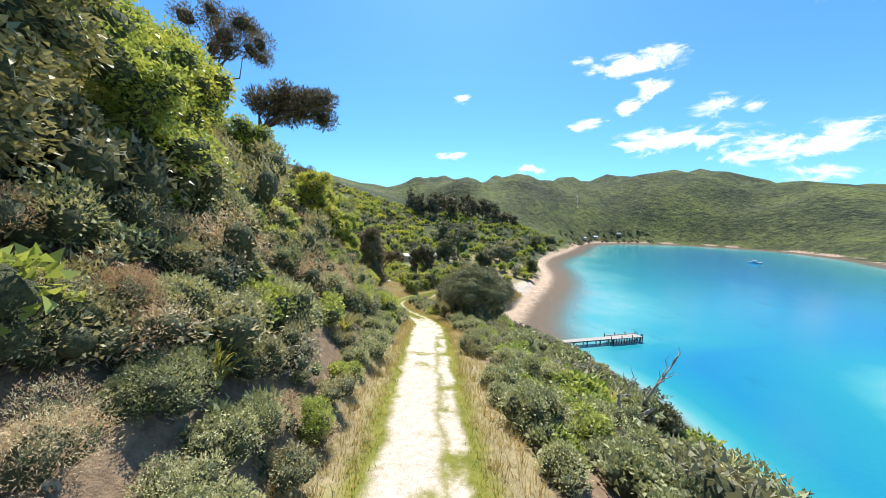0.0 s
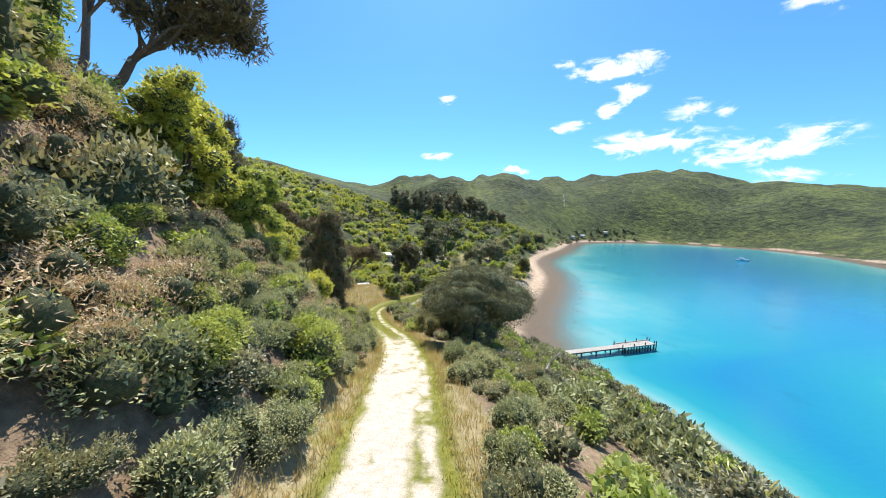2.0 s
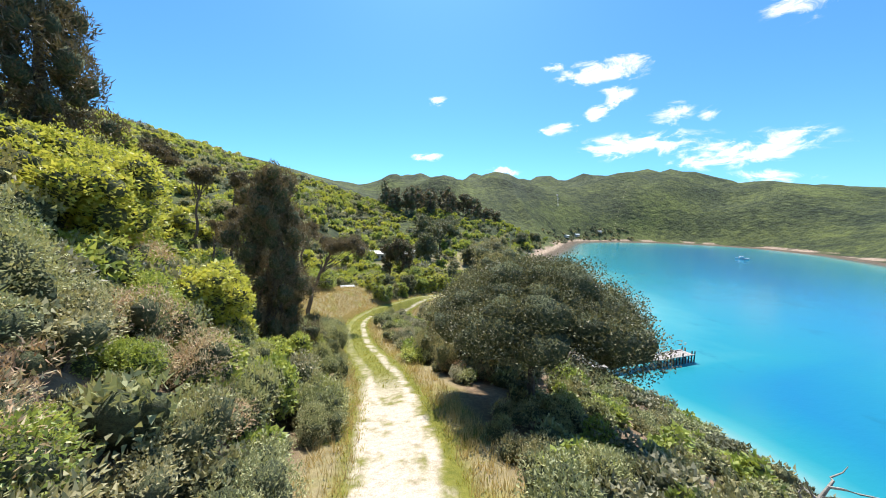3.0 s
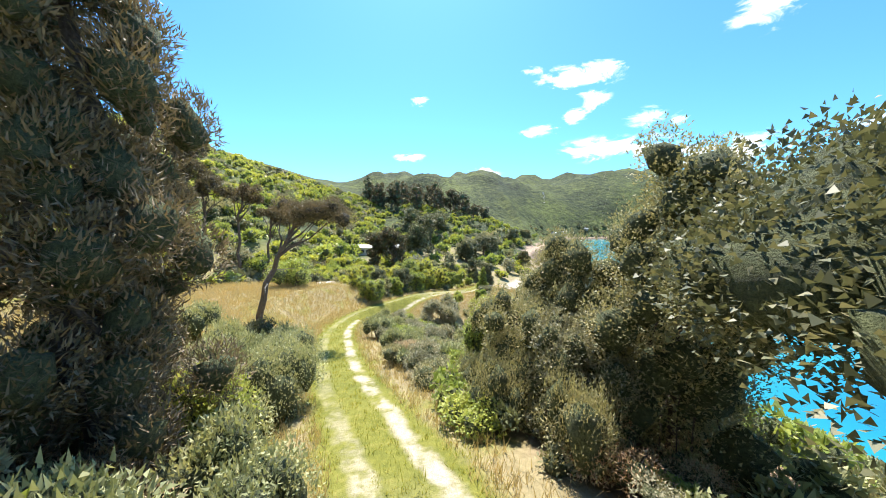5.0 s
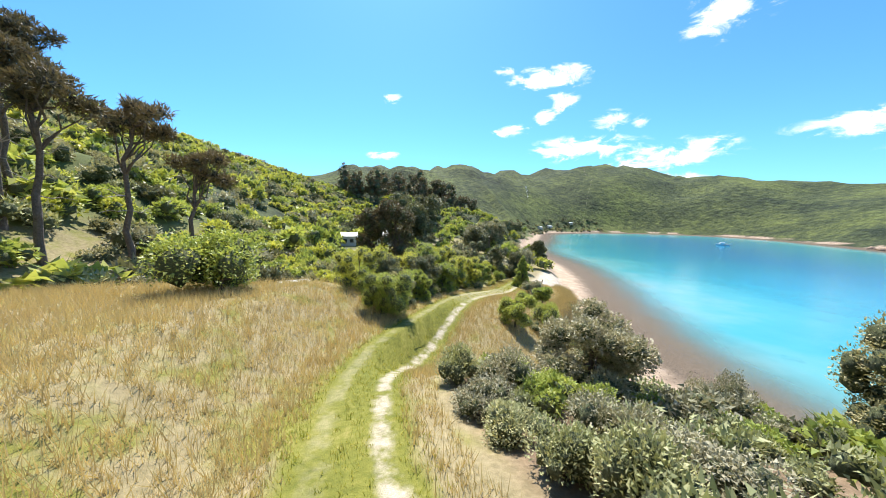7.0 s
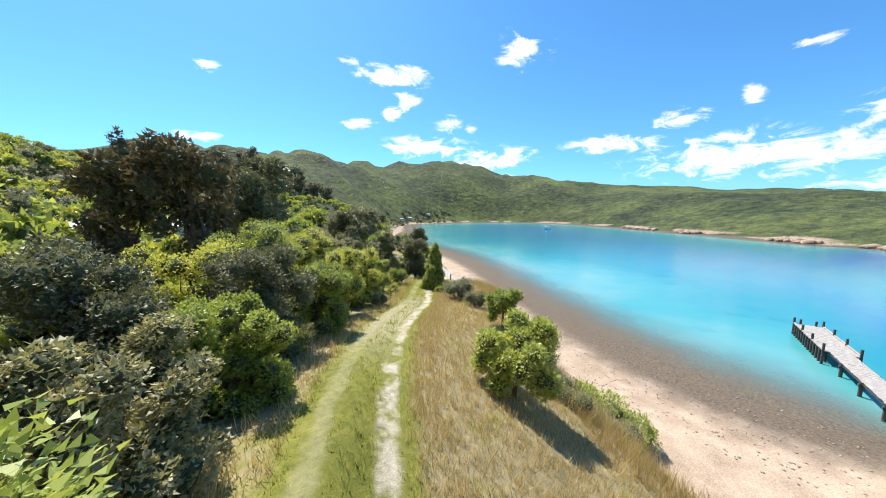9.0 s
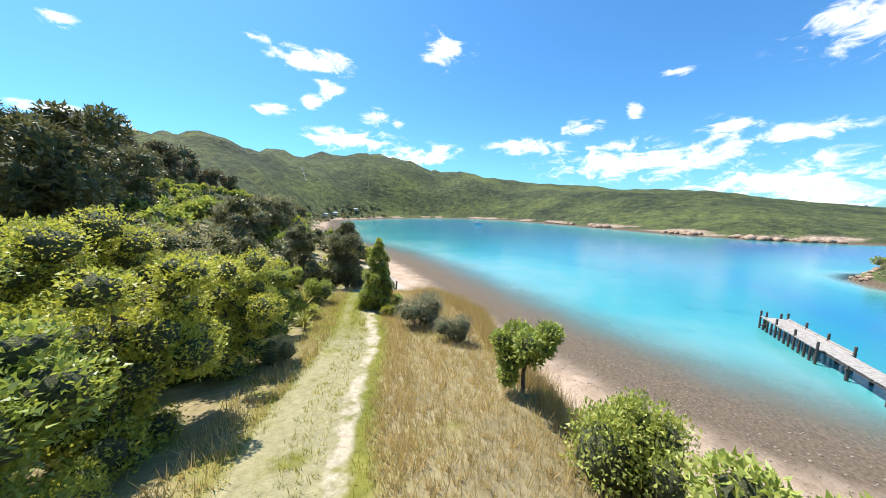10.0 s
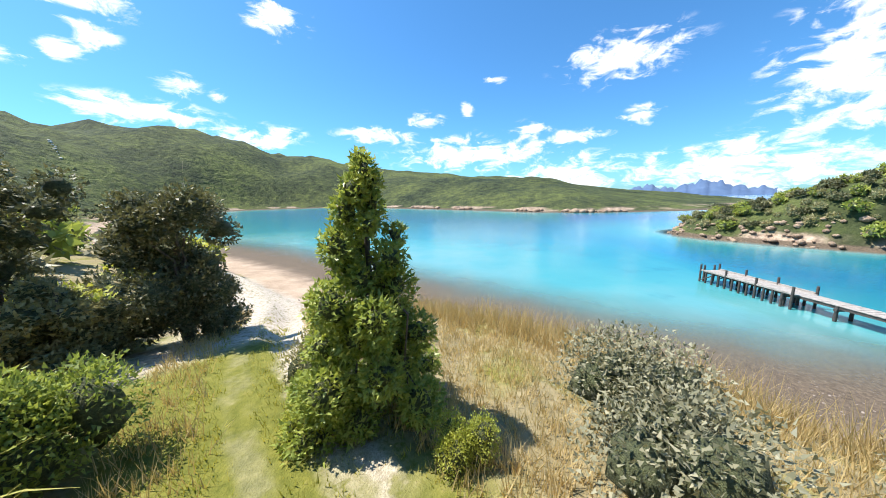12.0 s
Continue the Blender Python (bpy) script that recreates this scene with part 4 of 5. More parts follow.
for k, (x, y, h, r, m) in enumerate([(3.4, 39.6, 8.4, 2.5, M_OLIVE), (5.2, 42.6, 7.4, 2.6, M_OLIVE), (0.7, 43.4, 4.4, 1.9, M_OLIVE), (2.6, 43.6, 6.6, 2.2, M_OLIVE), (3.0, 46.4, 5.4, 2.0, M_OLIVE), (1.4, 40.6, 3.6, 1.5, M_GREY),
                                      (4.6, 48.6, 5.0, 2.0, M_OLIVE), (0.9, 47.0, 3.4, 1.5, M_BROAD), (5.6, 53.0, 5.8, 1.9, M_OLIVE), (3.2, 55.4, 4.6, 1.6, M_BROAD), (5.4, 57.6, 5.4, 1.8, M_LIME), (8.4, 60.0, 5.2, 2.0, M_OLIVE), (10.6, 56.0, 5.6, 2.2, M_OLIVE)]):
    crown_tree("manuka_tree", "olive-green manuka thicket tree with fine leaves beside the track" if m is M_OLIVE else "leafy shrub tree in the thicket beside the track", x, y, h, r, 0.12, kind="column" if h > 4.5 else "round",
               mat=m, seed=40 + k, count=21000 if k < 7 else 8000, leaf=0.085 if k < 7 else 0.12, base=-0.08, lobes=44, flat=1.2, wide=0.42, clump=0.9, up=0.9)
crown_tree("coastal_tree", "grey-leaved coastal tree on the bank above the beach", 0.8, 65.4, 4.2, 2.2, 0.14, mat=M_GREY, seed=50, count=11000, leaf=0.14, base=0.06, lobes=14, flat=0.9)
crown_tree("coastal_tree", "green coastal tree overhanging the shingle beach", 4.7, 80.6, 3.7, 1.8, 0.12, mat=M_BROAD, seed=51, count=6000, leaf=0.15, base=0.12, lobes=14, flat=0.9)
crown_tree("coastal_tree", "small green coastal tree on the grassy bank", 10.9, 86.4, 2.9, 1.4, 0.1, mat=M_BROAD, seed=52, count=2200, leaf=0.18, base=0.2, lobes=10, flat=0.9)
crown_tree("pohutukawa_tree", "dark spreading coastal tree shading the track end", 18.0, 107.8, 6.3, 2.0, 0.22, mat=M_DARK, seed=6, count=12000, leaf=0.15, base=-0.1, lobes=34, flat=0.9)
crown_tree("young_tree", "upright green tree standing in the dry grass", 14.7, 99.0, 5.2, 1.4, 0.09, kind="cone", mat=M_BROAD, seed=7, count=15000, leaf=0.11, base=0.0, lobes=44, flat=1.1, clump=0.72, core=0.55)
for k, (x, y, h, r, m, nm) in enumerate([(1, 127, 13, 5, M_DARK, "dark"), (0, 178, 16, 7, M_DARK, "dark"), (8, 160, 14, 6, M_DARK, "dark"), (29, 152, 8, 5, M_GREY, "grey"), (22, 145, 7.5, 4.5, M_GREY, "grey"),
                                          (35, 160, 8, 5, M_GREY, "grey"), (18, 133, 7, 4, M_DARK, "dark"), (42, 143, 7, 3, M_DARK, "dark"), (16, 200, 15, 8, M_DARK, "dark"), (46, 200, 10, 6, M_OLIVE, "olive"), (70, 235, 9, 6, M_DARK, "dark"), (95, 268, 8, 5, M_DARK, "dark")]):
    crown_tree("coastal_tree", "broad " + nm + " crowned coastal tree behind the beach", x, y, h, r, 0.4, mat=m, seed=60 + k, count=2600, leaf=0.6, base=0.1, lobes=16, flat=0.85)
crown_tree("macrocarpa_tree", "tall dusky tree with ragged crown beside the house", -5.5, 103.5, 13.0, 3.2, 0.35, mat=M_PINE, seed=55, count=3200, leaf=0.42, base=0.2, lobes=22, flat=1.1)
crown_tree("macrocarpa_tree", "tall dusky tree with ragged crown beside the house", -9.5, 105.0, 11.0, 2.8, 0.3, mat=M_PINE, seed=56, count=2600, leaf=0.42, base=0.2, lobes=18, flat=1.1)
rng_wood = random.Random(5)
for k in range(26):
    x, y = -34 + k * 3.9 + rng_wood.uniform(-3, 3), 285 + rng_wood.uniform(-10, 22)
    crown_tree("pine_tree", "dark conifer in the plantation on the knoll", x, y, rng_wood.uniform(19, 25) - 7 * (k > 21), rng_wood.uniform(5.5, 8), 0.5, kind="cone" if k % 4 == 0 else "round", mat=M_PINE, seed=80 + k, count=650, leaf=1.3,
               base=0.05, lobes=12, flat=1.0, wide=0.3)["group"] = "conifers on the knoll"

# shrubs at the turn above the beach
bush("grey", 13.9, 94.4, 1.75, 2.0, "close", label="silvery grey spreading shrub in the dry grass")
bush("lime", 13.7, 97.0, 0.55, 0.8, "close", label="small yellow-green shrub at the foot of a tree")
bush("lime", 13.9, 99.9, 0.5, 0.8, label="small yellow-green shrub at the foot of a tree")
bush("olive", 15.6, 100.6, 1.0, 1.6)
bush("broad", -17.6, 74.7, 3.1, 3.6, "close", label="round bright green bush standing in the grass field")
bush("lime", -15.5, 49.5, 1.0, 2.4, label="thin yellow-green shrub with bare stems")
bush("broad", 3.6, 56.5, 1.5, 3.2, label="bright green leafy shrub above the water")
bush("dry", -6.5, 29.0, 1.1, 1.5)
for kd, x, y, r, h in (("dry", -4.3, 3.0, 0.8, 1.0), ("gorse", -3.4, 3.6, 0.7, 0.9), ("olive", -5.4, 3.4, 0.9, 1.3), ("dark", -4.9, 1.6, 0.9, 1.1), ("dry", -5.6, 5.0, 0.9, 1.2), ("gorse", -3.6, 5.2, 0.7, 0.9), ("broad", -3.1, 6.6, 0.7, 0.9),
                       ("olive", -6.4, 2.2, 1.0, 1.4), ("dry", -6.6, 4.0, 0.9, 1.2), ("gorse", -4.4, 4.4, 0.8, 1.0), ("dark", -3.5, 2.4, 0.6, 0.8), ("olive", -6.8, 6.2, 1.0, 1.4), ("gorse", -5.0, 6.6, 0.9, 1.2)):
    bush(kd, x, y, r, h, "close")
bush("dark", 11.5, 15.0, 1.7, 2.0)
bush("broad", 16.8, 110.2, 1.4, 2.0)
bush("dark", 19.0, 114.0, 1.8, 2.6)
bush("broad", 12.3, 103.6, 1.3, 1.9, "close", label="fresh green shrub at the edge of the mown track")
bush("broad", -4.2, 21.6, 1.4, 1.9, "close", label="fresh green broadleaf shrub close to the track")
for k, (x, y, r, h, kd) in enumerate([(9.4, 82.6, 1.7, 2.7, "broad"), (11.4, 80.4, 1.9, 2.6, "broad"), (12.6, 78.6, 1.8, 2.4, "broad"), (8.2, 80.0, 1.2, 1.3, "olive"), (7.2, 81.4, 0.9, 1.0, "olive"), (9.9, 78.6, 1.4, 1.5, "olive"),
                                      (13.2, 91.4, 1.1, 1.5, "grey"), (13.2, 68.8, 1.9, 4.0, "grey"), (11.8, 66.8, 1.6, 3.2, "grey")]):
    bush(kd, x, y, r, h, "close")
ROW = [(-7.7, 76.4, 3.9, 2.2, M_BROAD, "bright green"), (-9.8, 79.6, 4.8, 2.2, M_LIME, "yellow-green"), (-6.4, 80.2, 3.4, 1.6, M_OLIVE, "olive-green"), (-4.6, 82.8, 3.3, 1.5, M_BROAD, "bright green"), (-7.6, 84.0, 4.8, 2.2, M_DARK, "dark green"),
       (-3.4, 86.2, 4.6, 1.9, M_DARK, "dark green"), (-0.9, 88.6, 4.0, 1.8, M_BROAD, "bright green"), (-5.6, 88.6, 5.0, 2.3, M_LIME, "yellow-green"), (1.2, 92.2, 4.9, 2.0, M_LIME, "yellow-green"), (-2.4, 93.0, 6.4, 2.5, M_BROAD, "bright green"),
       (4.2, 95.4, 5.2, 2.0, M_LIME, "yellow-green"), (0.8, 97.2, 6.6, 2.5, M_LIME, "yellow-green"), (6.6, 98.6, 3.9, 1.6, M_BROAD, "bright green"), (4.0, 100.5, 6.4, 2.4, M_OLIVE, "olive-green"), (9.4, 102.8, 3.6, 1.5, M_BROAD, "bright green"),
       (8.4, 106.5, 7.6, 2.6, M_DARK, "dark green"), (15.2, 110.8, 7.4, 2.2, M_DARK, "dark green"), (15.6, 109.2, 3.2, 1.5, M_OLIVE, "olive-green")]
for k, (x, y, h, r, m, tone) in enumerate(ROW):
    crown_tree("bush_tree", "rounded " + tone + " bush with dense leaves beside the grassy track", x, y, h, r, 0.1, mat=m, seed=400 + k, count=11000 if y < 104 else 6000, leaf=0.1 if y < 104 else 0.14, base=-0.12, lobes=34, flat=0.9, wide=0.5, clump=0.85)
BANK_TREES = [(-8.6, 8.4, 4.6, 2.2, M_BROAD), (-10.4, 11.6, 5.2, 2.5, M_LIME), (-7.6, 4.6, 4.8, 2.2, M_OLIVE), (-10.6, 6.0, 5.6, 2.6, M_BROAD), (-12.8, 14.4, 4.6, 2.4, M_BROAD), (-6.8, 1.2, 5.0, 2.2, M_OLIVE), (-9.8, 23.6, 5.8, 1.9, M_LIME), (-8.8, 26.0, 4.6, 1.6, M_BROAD),
              (-10.8, 31.0, 3.0, 2.2, M_LIME), (-13.2, 33.6, 3.6, 2.4, M_LIME), (-8.6, 32.6, 3.0, 1.8, M_LIME), (-13.6, 28.4, 3.8, 2.2, M_BROAD), (-7.0, 34.4, 2.6, 1.4, M_BROAD), (-12.4, 20.0, 4.0, 2.0, M_BROAD)]
for k, (x, y, h, r, m) in enumerate(BANK_TREES):
    crown_tree("bank_tree", ("yellow-green" if m is M_LIME else "green" if m is M_BROAD else "olive-green") + " leafy tree leaning out of the steep bank", x, y, h, r, 0.12, mat=m, seed=500 + k, count=8000, leaf=0.13, base=-0.05, lobes=32, flat=0.9, wide=0.5, clump=0.85)


# ---- flax, dead trees, grass ----
def flax(x, y, size, seed, label="clump of arching yellow-green flax leaves"):
    rng = np.random.RandomState(seed)
    e = new("flax_plant")
    e.matrix_world = pose(x, y, gz(x, y) - 0.03)
    tagged(e, label, "plant")
    vs, fs = [], []
    for k in range(46):
        a, L, lean, w = rng.uniform(0, 6.28), size * rng.uniform(0.7, 1.2), rng.uniform(0.2, 1.0), size * 0.028
        ca, sa = math.cos(a), math.sin(a)
        n0 = len(vs)
        for i in range(6):
            t = i / 5
            q = L * t * lean * (0.4 + 0.6 * t)
            z = L * (t - 0.62 * lean * t ** 2.6)
            ww = w * (1 - t) ** 0.6 + 0.002
            vs += [(ca * q - sa * ww, sa * q + ca * ww, z), (ca * q + sa * ww, sa * q - ca * ww, z + 0.01)]
        fs += [(n0 + 2 * i, n0 + 2 * i + 1, n0 + 2 * i + 3, n0 + 2 * i + 2) for i in range(5)]
    part("leaf_fan", grid_mesh("flax", np.array(vs), np.array(fs)), M_FLAX, e)
    return e


for k, (x, y, z) in enumerate([(9.2, 8.6, 1.7), (8.2, 7.2, 1.6), (10.0, 18.6, 1.6), (9.2, 20.4, 1.5), (10.9, 20.2, 1.6), (11.4, 22.0, 1.5), (8.2, 13.5, 1.4), (-4.4, 5.6, 1.2), (-4.2, 12.6, 1.2), (1.9, 66.0, 1.3),
                             (12.1, 104.2, 1.6), (11.0, 103.0, 1.7), (12.6, 105.6, 1.6), (10.2, 101.4, 1.6), (18.6, 111.6, 1.8), (19.6, 116.5, 2.2), (17.6, 113.5, 1.9), (8.8, 98.6, 1.2)]):
    flax(x, y, z, 300 + k)


def dead_tree(x, y, height, seed, label):
    rng = np.random.RandomState(seed)
    e = new("dead_tree")
    e.matrix_world = pose(x, y, gz(x, y) - 0.1)
    tagged(e, label, "dead tree")
    tip = np.array([height * 0.55, 0.1, height])
    spine = wander(rng, (0, 0, 0), tip, 7, 0.06)
    part("trunk", tube(bmesh.new(), spine, 0.11, 0.03, 7), M_TWIG, e)
    for k in range(9):
        s0 = np.array(spine[3 + k % 4])
        d = np.array([rng.normal(0.2, 0.5), rng.normal(0, 0.5), rng.uniform(0.5, 1.2)])
        part("branch", tube(bmesh.new(), wander(rng, s0, s0 + d * height * 0.28, 5, 0.08), 0.03, 0.006, 5), M_TWIG, e)
    return e


dead_tree(8.6, 12.6, 3.0, 1, "bare bleached dead tree leaning over the water")
dead_tree(7.4, 12.2, 1.7, 2, "broken grey stump of a dead tree")
dead_tree(6.4, 27.0, 1.8, 3, "bare grey dead branches among the scrub")
dead_tree(-6.0, 92.5, 2.8, 4, "leafless silver branches in the bush")


def grass(name, label, fn, box, count, h, mat, seed):
    """Blades of grass as one sheet of stuff."""
    rng = np.random.RandomState(seed)
    pts = []
    while len(pts) < count:
        x, y = rng.uniform(box[0], box[1]), rng.uniform(box[2], box[3])
        if fn(x, y):
            m = rng.randint(3, 7)
            for _ in range(m):
                xx, yy = x + rng.normal(0, 0.06), y + rng.normal(0, 0.06)
                pts.append((xx, yy, gz(xx, yy) - 0.02))
    p = np.array(pts)
    n = len(p)
    a, hh = rng.uniform(0, 6.28, n), rng.uniform(h[0], h[1], n)
    w = np.stack([np.cos(a), np.sin(a), np.zeros(n)], 1) * (0.006 + 0.009 * rng.rand(n))[:, None]
    tip = p + np.stack([rng.normal(0, 0.3, n) * hh, rng.normal(0, 0.3, n) * hh, hh], 1)
    v = np.stack([p - w, p + w, tip], 1).reshape(-1, 3)
    me = grid_mesh(name, v, quads_of(v))
    me.materials.append(mat)
    return tagged(new(name, me), label, "grass", kind="stuff")


grass("field_grass", "tall dry straw-coloured grass in the field", lambda x, y: -24 < side(x, y) < -1.9, (-34, -2, 50, 80), 90000, (0.25, 0.65), M_STRAW, 1)
grass("verge_grass", "straw-coloured grass along the track edges", lambda x, y: 1.35 < off_track(x, y) < 2.7, (-14, 26, 0, 112), 42000, (0.15, 0.5), M_STRAW, 2)
grass("bank_grass", "dry golden grass on the bank above the beach", lambda x, y: 1.6 < side(x, y) < 16 and from_shore(x, y) > bank_foot(y) + 1.8, (-8, 32, 69, 112), 80000, (0.14, 0.45), M_STRAW, 3)
grass("lip_grass", "tall reddish dry grass along the lip of the bank", lambda x, y: 1.0 < from_shore(x, y) - bank_foot(y) < 4.4 and side(x, y) > 2, (-2, 34, 72, 108), 20000, (0.5, 1.15), M_STRAW, 6)
grass("green_verge", "fresh green grass growing on the track", lambda x, y: (off_track(x, y) < 0.5 and y > 36) or 1.1 < off_track(x, y) < 1.9, (-14, 22, 2, 110), 34000, (0.05, 0.2), M_GRASS, 4)


# ---- jetty ----
def box(bm, cx, cy, cz, sx, sy, sz, turn=0.0, bevel=0.0):
    r = bmesh.ops.create_cube(bm, size=1, matrix=pose(cx, cy, cz, 0, 0, turn) @ Matrix.Diagonal((sx, sy, sz, 1)))
    if bevel:
        es = {e for v in r["verts"] for e in v.link_edges}
        bmesh.ops.bevel(bm, geom=list(es), offset=bevel, segments=1, affect="EDGES")
    return bm


JETTY_A, JETTY_B, DECK = Vector((25.5, 67.0, 0)), Vector((49.6, 72.7, 0)), 1.3
jet = new("jetty")
jv = JETTY_B - JETTY_A
jetty_len = jv.length
jet.matrix_world = pose(JETTY_A.x, JETTY_A.y, 0, 0, 0, math.degrees(math.atan2(jv.y, jv.x)))
tagged(jet, "weathered grey timber jetty on dark piles", "jetty", kind="")
plank_me = bpy.data.meshes.new("plank")
bm = box(bmesh.new(), 0, 0, 0, 0.19, 1.5, 0.06, 0, 0.008)
bm.to_mesh(plank_me)
bm.free()
plank_me.materials.append(M_TIMBER)
head_me = bpy.data.meshes.new("plank_wide")
bm = box(bmesh.new(), 0, 0, 0, 0.19, 2.2, 0.06, 0, 0.008)
bm.to_mesh(head_me)
bm.free()
head_me.materials.append(M_TIMBER)
rng_j = random.Random(3)
for k in range(int(jetty_len / 0.205)):
    wide = k * 0.205 > jetty_len - 9.5
    ob = part("plank", head_me if wide else plank_me, None, jet)
    ob.matrix_local = pose(0.1 + k * 0.205, rng_j.uniform(-0.03, 0.03), DECK + rng_j.uniform(-0.008, 0.008), 0, 0, rng_j.uniform(-0.6, 0.6))
for yy in (-0.6, 0.6):
    part("bearer", box(bmesh.new(), jetty_len / 2, yy, DECK - 0.16, jetty_len, 0.16, 0.24), M_PILE, jet)


def pile(px, py, top, r=0.13):
    part("jetty_post", tube(bmesh.new(), [(px, py, -1.6), (px + 0.02, py, 0.3), (px, py + 0.01, top)], r, r * 0.9, 8), M_PILE, jet)


for k in range(5):
    for yy in (-0.68, 0.68):
        pile(2.0 + k * 3.6, yy, DECK - 0.05)
    part("crosshead", box(bmesh.new(), 2.0 + k * 3.6, 0, DECK - 0.36, 0.2, 1.7, 0.2), M_PILE, jet)
for k in range(13):
    for yy in (-1.12, 1.12):
        pile(jetty_len - 9.3 + k * 0.76, yy, DECK + (0.75 if k % 4 == 0 else -0.04), 0.11)
for yy in (-0.6, 0.6):
    pile(jetty_len - 0.1, yy, DECK + 0.6, 0.11)
for yy in (-1.12, 1.12):
    part("brace", tube(bmesh.new(), [(jetty_len - 0.2, yy, 0.2), (jetty_len - 1.8, yy, DECK - 0.2)], 0.06, 0.06, 6), M_PILE, jet)
    part("rail", box(bmesh.new(), jetty_len - 4.7, yy, DECK + 0.1, 9.2, 0.14, 0.14), M_TIMBER, jet)


# ---- houses, shed, boat, post, rocks ----
M_ROOF = rough_material("painted_roof", (0.45, 0.46, 0.46), (0.66, 0.67, 0.66), 2.0, 0.5, 0.1, 0.01)
M_WALL = rough_material("painted_boards", (0.50, 0.48, 0.43), (0.70, 0.67, 0.61), 3.0, 0.7, 0.2, 0.01)
M_GLASS, gn, gb, _ = material("window_glass")
gb.inputs["Base Color"].default_value = (0.03, 0.04, 0.05, 1)
gb.inputs["Roughness"].default_value = 0.06


def house(x, y, w, d, h, turn, label):
    e = new("house")
    e.matrix_world = pose(x, y, gz(x, y) - 0.1, 0, 0, turn)
    tagged(e, label, "house")
    part("wall", box(bmesh.new(), 0, 0, h / 2, w, d, h), M_WALL, e)
    bm = bmesh.new()
    o, rz = 0.5, h + w * 0.16
    vs = [bm.verts.new(p) for p in ((-w / 2 - o, -d / 2 - o, h), (w / 2 + o, -d / 2 - o, h), (w / 2 + o, d / 2 + o, h), (-w / 2 - o, d / 2 + o, h), (-w / 2 - o, 0, rz), (w / 2 + o, 0, rz))]
    for f in ((0, 1, 5, 4), (2, 3, 4, 5), (0, 4, 3), (1, 2, 5), (3, 2, 1, 0)):
        bm.faces.new([vs[i] for i in f])
    part("roof", bm, M_ROOF, e)
    for k in range(3):
        win = part("window", box(bmesh.new(), -w * 0.3 + k * w * 0.3, -d / 2 - 0.02, h * 0.55, w * 0.2, 0.06, h * 0.42), M_WALL, e)
        part("pane", box(bmesh.new(), -w * 0.3 + k * w * 0.3, -d / 2 - 0.05, h * 0.55, w * 0.17, 0.03, h * 0.36), M_GLASS, win)
    return e


house(-4.5, 131.5, 7, 5, 2.6, 12, "pale holiday house half hidden by trees")
house(-16, 131, 5, 4, 2.4, 5, "small pale house in the bush")
for k, (x, y, w, a) in enumerate([(186, 371, 5, 10), (222, 384, 4, -4), (168, 360, 4, 25)]):
    house(x, y, w, 4, 2.4, a, "white holiday house behind the far beach")["group"] = "houses on the far beach"
e = new("shed")
e.matrix_world = pose(-16.2, 85.6, gz(-16.2, 85.6), 0, 0, 20)
tagged(e, "low white open-fronted shed at the edge of the field", "shed")
part("roof", box(bmesh.new(), 0, 0, 1.25, 2.8, 1.8, 0.08), M_ROOF, e)
part("wall", box(bmesh.new(), 0, 0.8, 0.6, 2.6, 0.08, 1.2), M_WALL, e)
for xx in (-1.3, 1.3):
    part("post", box(bmesh.new(), xx, -0.8, 0.6, 0.1, 0.1, 1.22), M_TIMBER, e)


def hull(bm, L, Wd, H):
    rings = []
    for i in range(9):
        t = i / 8
        w = Wd / 2 * (1 - max(0, (t - 0.45) / 0.55) ** 2.2) + 0.02
        rings.append([bm.verts.new(p) for p in ((L * (t - 0.5), -w, H), (L * (t - 0.5), -w * 0.7, 0.05), (L * (t - 0.5), 0, -0.15), (L * (t - 0.5), w * 0.7, 0.05), (L * (t - 0.5), w, H))])
    for u, v in zip(rings, rings[1:]):
        for k in range(4):
            bm.faces.new((u[k], u[k + 1], v[k + 1], v[k]))
        bm.faces.new((u[4], u[0], v[0], v[4]))
    bm.faces.new(rings[0])
    return bm


M_BOAT = rough_material("boat_paint", (0.70, 0.71, 0.72), (0.82, 0.83, 0.84), 2.0, 0.3, 0.05, 0.01)
e = new("motor_boat")
e.matrix_world = pose(229, 220, 0, 0, 0, 150)
tagged(e, "small white motor boat moored in the bay", "boat")
part("hull", hull(bmesh.new(), 7.5, 2.6, 0.9), M_BOAT, e)
part("cabin", box(bmesh.new(), 0.3, 0, 1.5, 2.4, 1.7, 1.2, 0, 0.12), M_BOAT, e)
part("windscreen", box(bmesh.new(), 1.52, 0, 1.6, 0.06, 1.5, 0.5), M_GLASS, e)
post_x, post_y = 21.5, 104.5
e = tagged(new("fence_post", None), "weathered timber post at the edge of the bank", "post")
e.matrix_world = pose(post_x, post_y, gz(post_x, post_y) - 0.2, 0, 4, 0)
part("post", tube(bmesh.new(), [(0, 0, 0), (0, 0, 0.8), (0.02, 0, 1.5)], 0.09, 0.075, 8), M_PILE, e)


def rock_field(name, label, spots, seed, mat):
    rng = np.random.RandomState(seed)
    v0, f0 = unit_ball()
    vs, fs = [], []
    for k, (x, y, r) in enumerate(spots):
        sq = rng.uniform(0.55, 1.1, 3) * np.array([1, 1, 0.65])
        vs.append(v0 * (1 + rng.uniform(-0.22, 0.22, (len(v0), 1))) * r * sq + np.array([x, y, gz(x, y) + r * 0.15]))
        fs.append(f0 + k * len(v0))
    me = grid_mesh(name, np.vstack(vs), np.vstack(fs))
    me.materials.append(mat)
    return tagged(new(name, me), label, "rocks", kind="stuff")


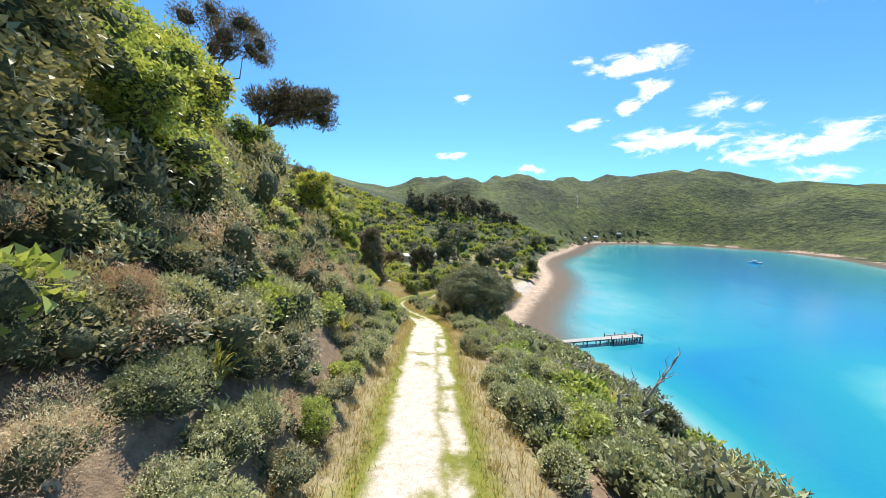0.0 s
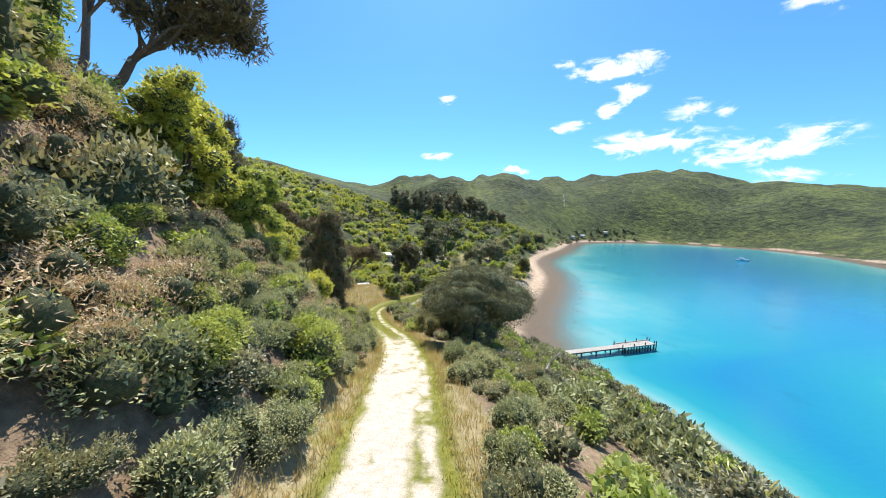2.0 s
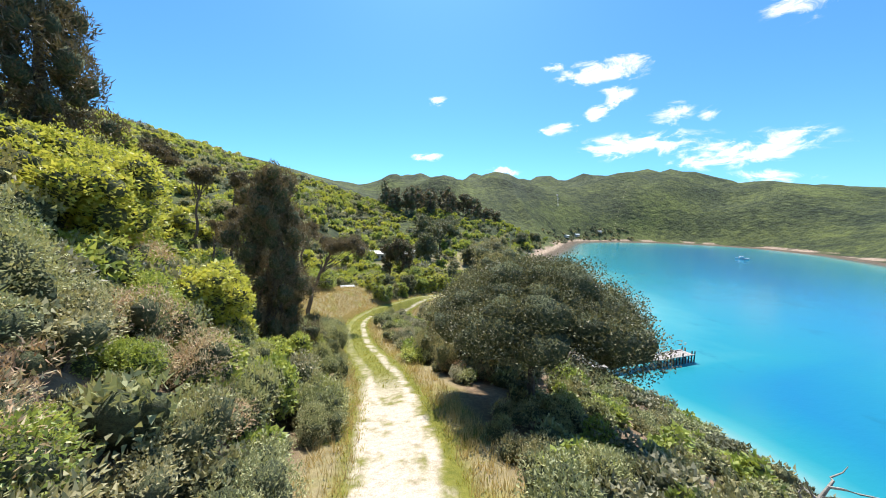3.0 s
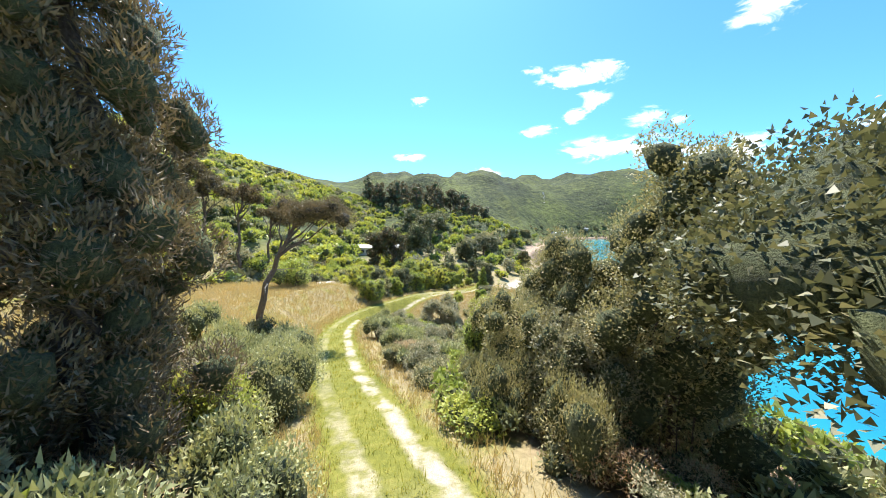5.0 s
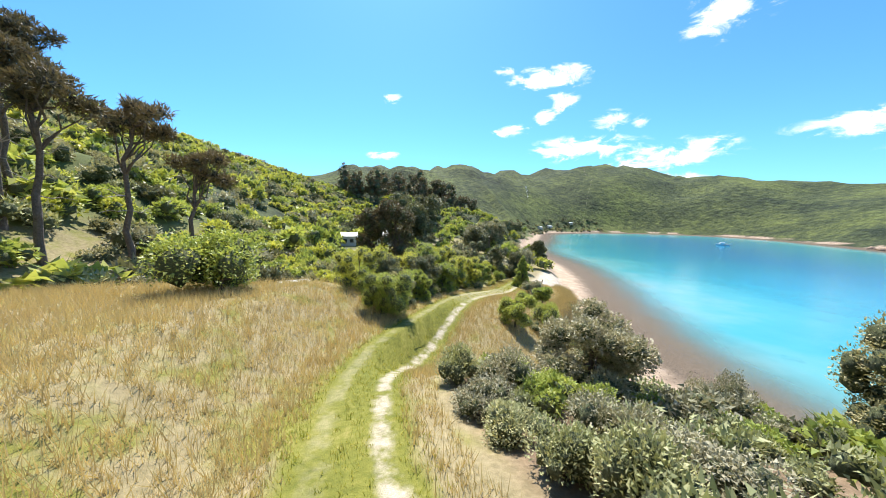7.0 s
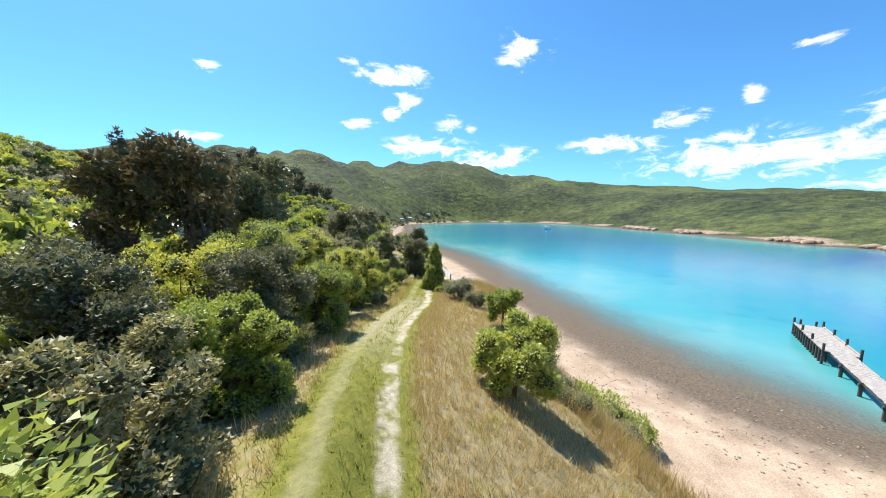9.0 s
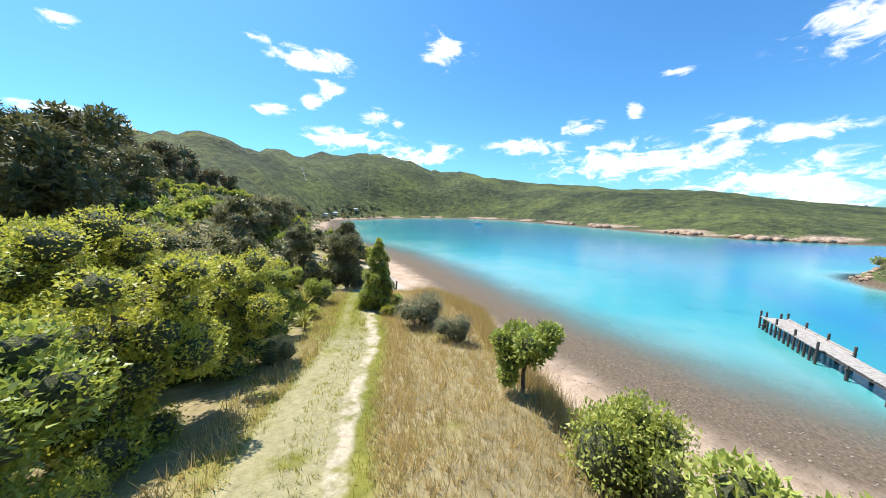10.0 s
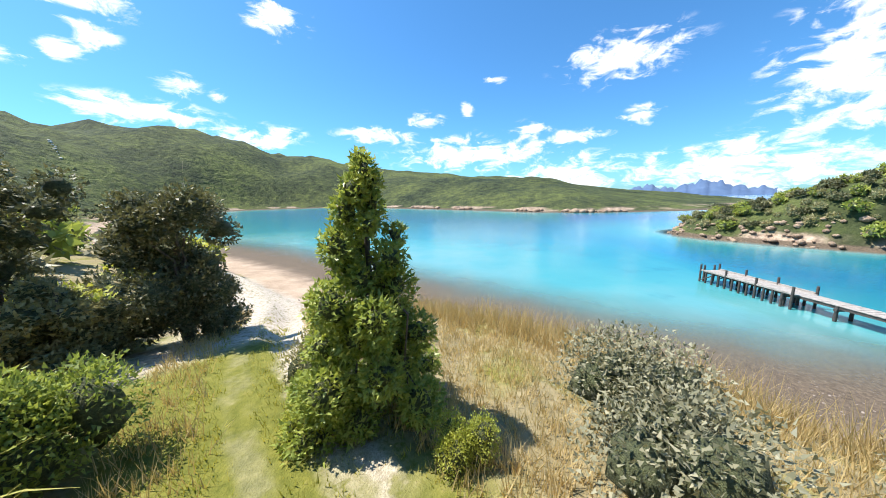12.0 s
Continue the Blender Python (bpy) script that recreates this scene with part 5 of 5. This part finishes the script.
rng_r = random.Random(12)
shingle = []
while len(shingle) < 1500:
    x, y = rng_r.uniform(14, 46), rng_r.uniform(70, 116)
    if -1.5 < from_shore(x, y) < 8.8:
        shingle.append((x, y, rng_r.uniform(0.03, 0.10)))
rock_field("beach_stones", "pale and brown stones scattered on the shingle beach", shingle, 1, rough_material("shingle_stone", (0.17, 0.13, 0.10), (0.40, 0.33, 0.27), 1.7, 0.85, 0.3, 0.01))
slip = [(186.5 + 12.5 * t + rng_r.uniform(-0.7, 0.7), 426.4 + 31.6 * t, rng_r.uniform(0.8, 1.5)) for t in (0.05, 0.2, 0.35, 0.5, 0.62, 0.75, 0.88, 1.0)]
rock_field("land_slip", "narrow pale slip of bare rock on the far hillside", slip, 5, rough_material("slip_rock", (0.50, 0.46, 0.41), (0.72, 0.68, 0.62), 0.5))
cliffs = []
for k in range(400):
    i = rng_r.randrange(260, 400)
    w = math.sin(i * 0.35) + math.sin(i * 0.13 + 1)
    if w > 0.2 and COAST[i][0] > 180:
        cliffs.append((COAST[i][0] + rng_r.uniform(0, 5), COAST[i][1] + rng_r.uniform(-3, 3), rng_r.uniform(1.2, 3.2)))
rock_field("far_cliffs", "pale orange rock outcrops along the far shore", cliffs, 2, M_ROCK)
headrocks = []
while len(headrocks) < 420:
    x, y = rng_r.uniform(55, 112), rng_r.uniform(-20, 56)
    if 10 < grid_value(G_dh, x, y) < 13.5:
        headrocks.append((x, y, rng_r.uniform(0.3, 0.9)))
rock_field("headland_rocks", "tumbled orange rocks at the foot of the headland", headrocks, 3, M_ROCK)
bush("broad", -8.4, 41.2, 1.3, 2.6, "close")
bush("gorse", -7.6, 44.0, 1.5, 2.6, "close")
bush("gorse", -8.6, 47.5, 1.6, 2.4, "close")
bush("olive", -0.4, 41.4, 1.2, 2.5, "close")
bush("olive", -0.9, 43.8, 1.1, 2.0, "close")
bush("olive", 0.6, 39.2, 1.1, 2.6, "close")
bush("broad", 1.2, 46.6, 1.4, 3.6, "close")
bush("lime", -9.4, 36.0, 1.2, 2.0)
for x, y, r, h in ((-11.6, 49.4, 1.3, 2.2), (-10.2, 51.4, 1.2, 1.9), (-12.9, 50.4, 1.2, 2.3), (-9.4, 49.6, 1.2, 2.0), (-14.6, 51.2, 1.2, 2.0)):
    bush("gorse", x, y, r, h)
bush("dark", -11.9, 52.2, 1.0, 2.0)
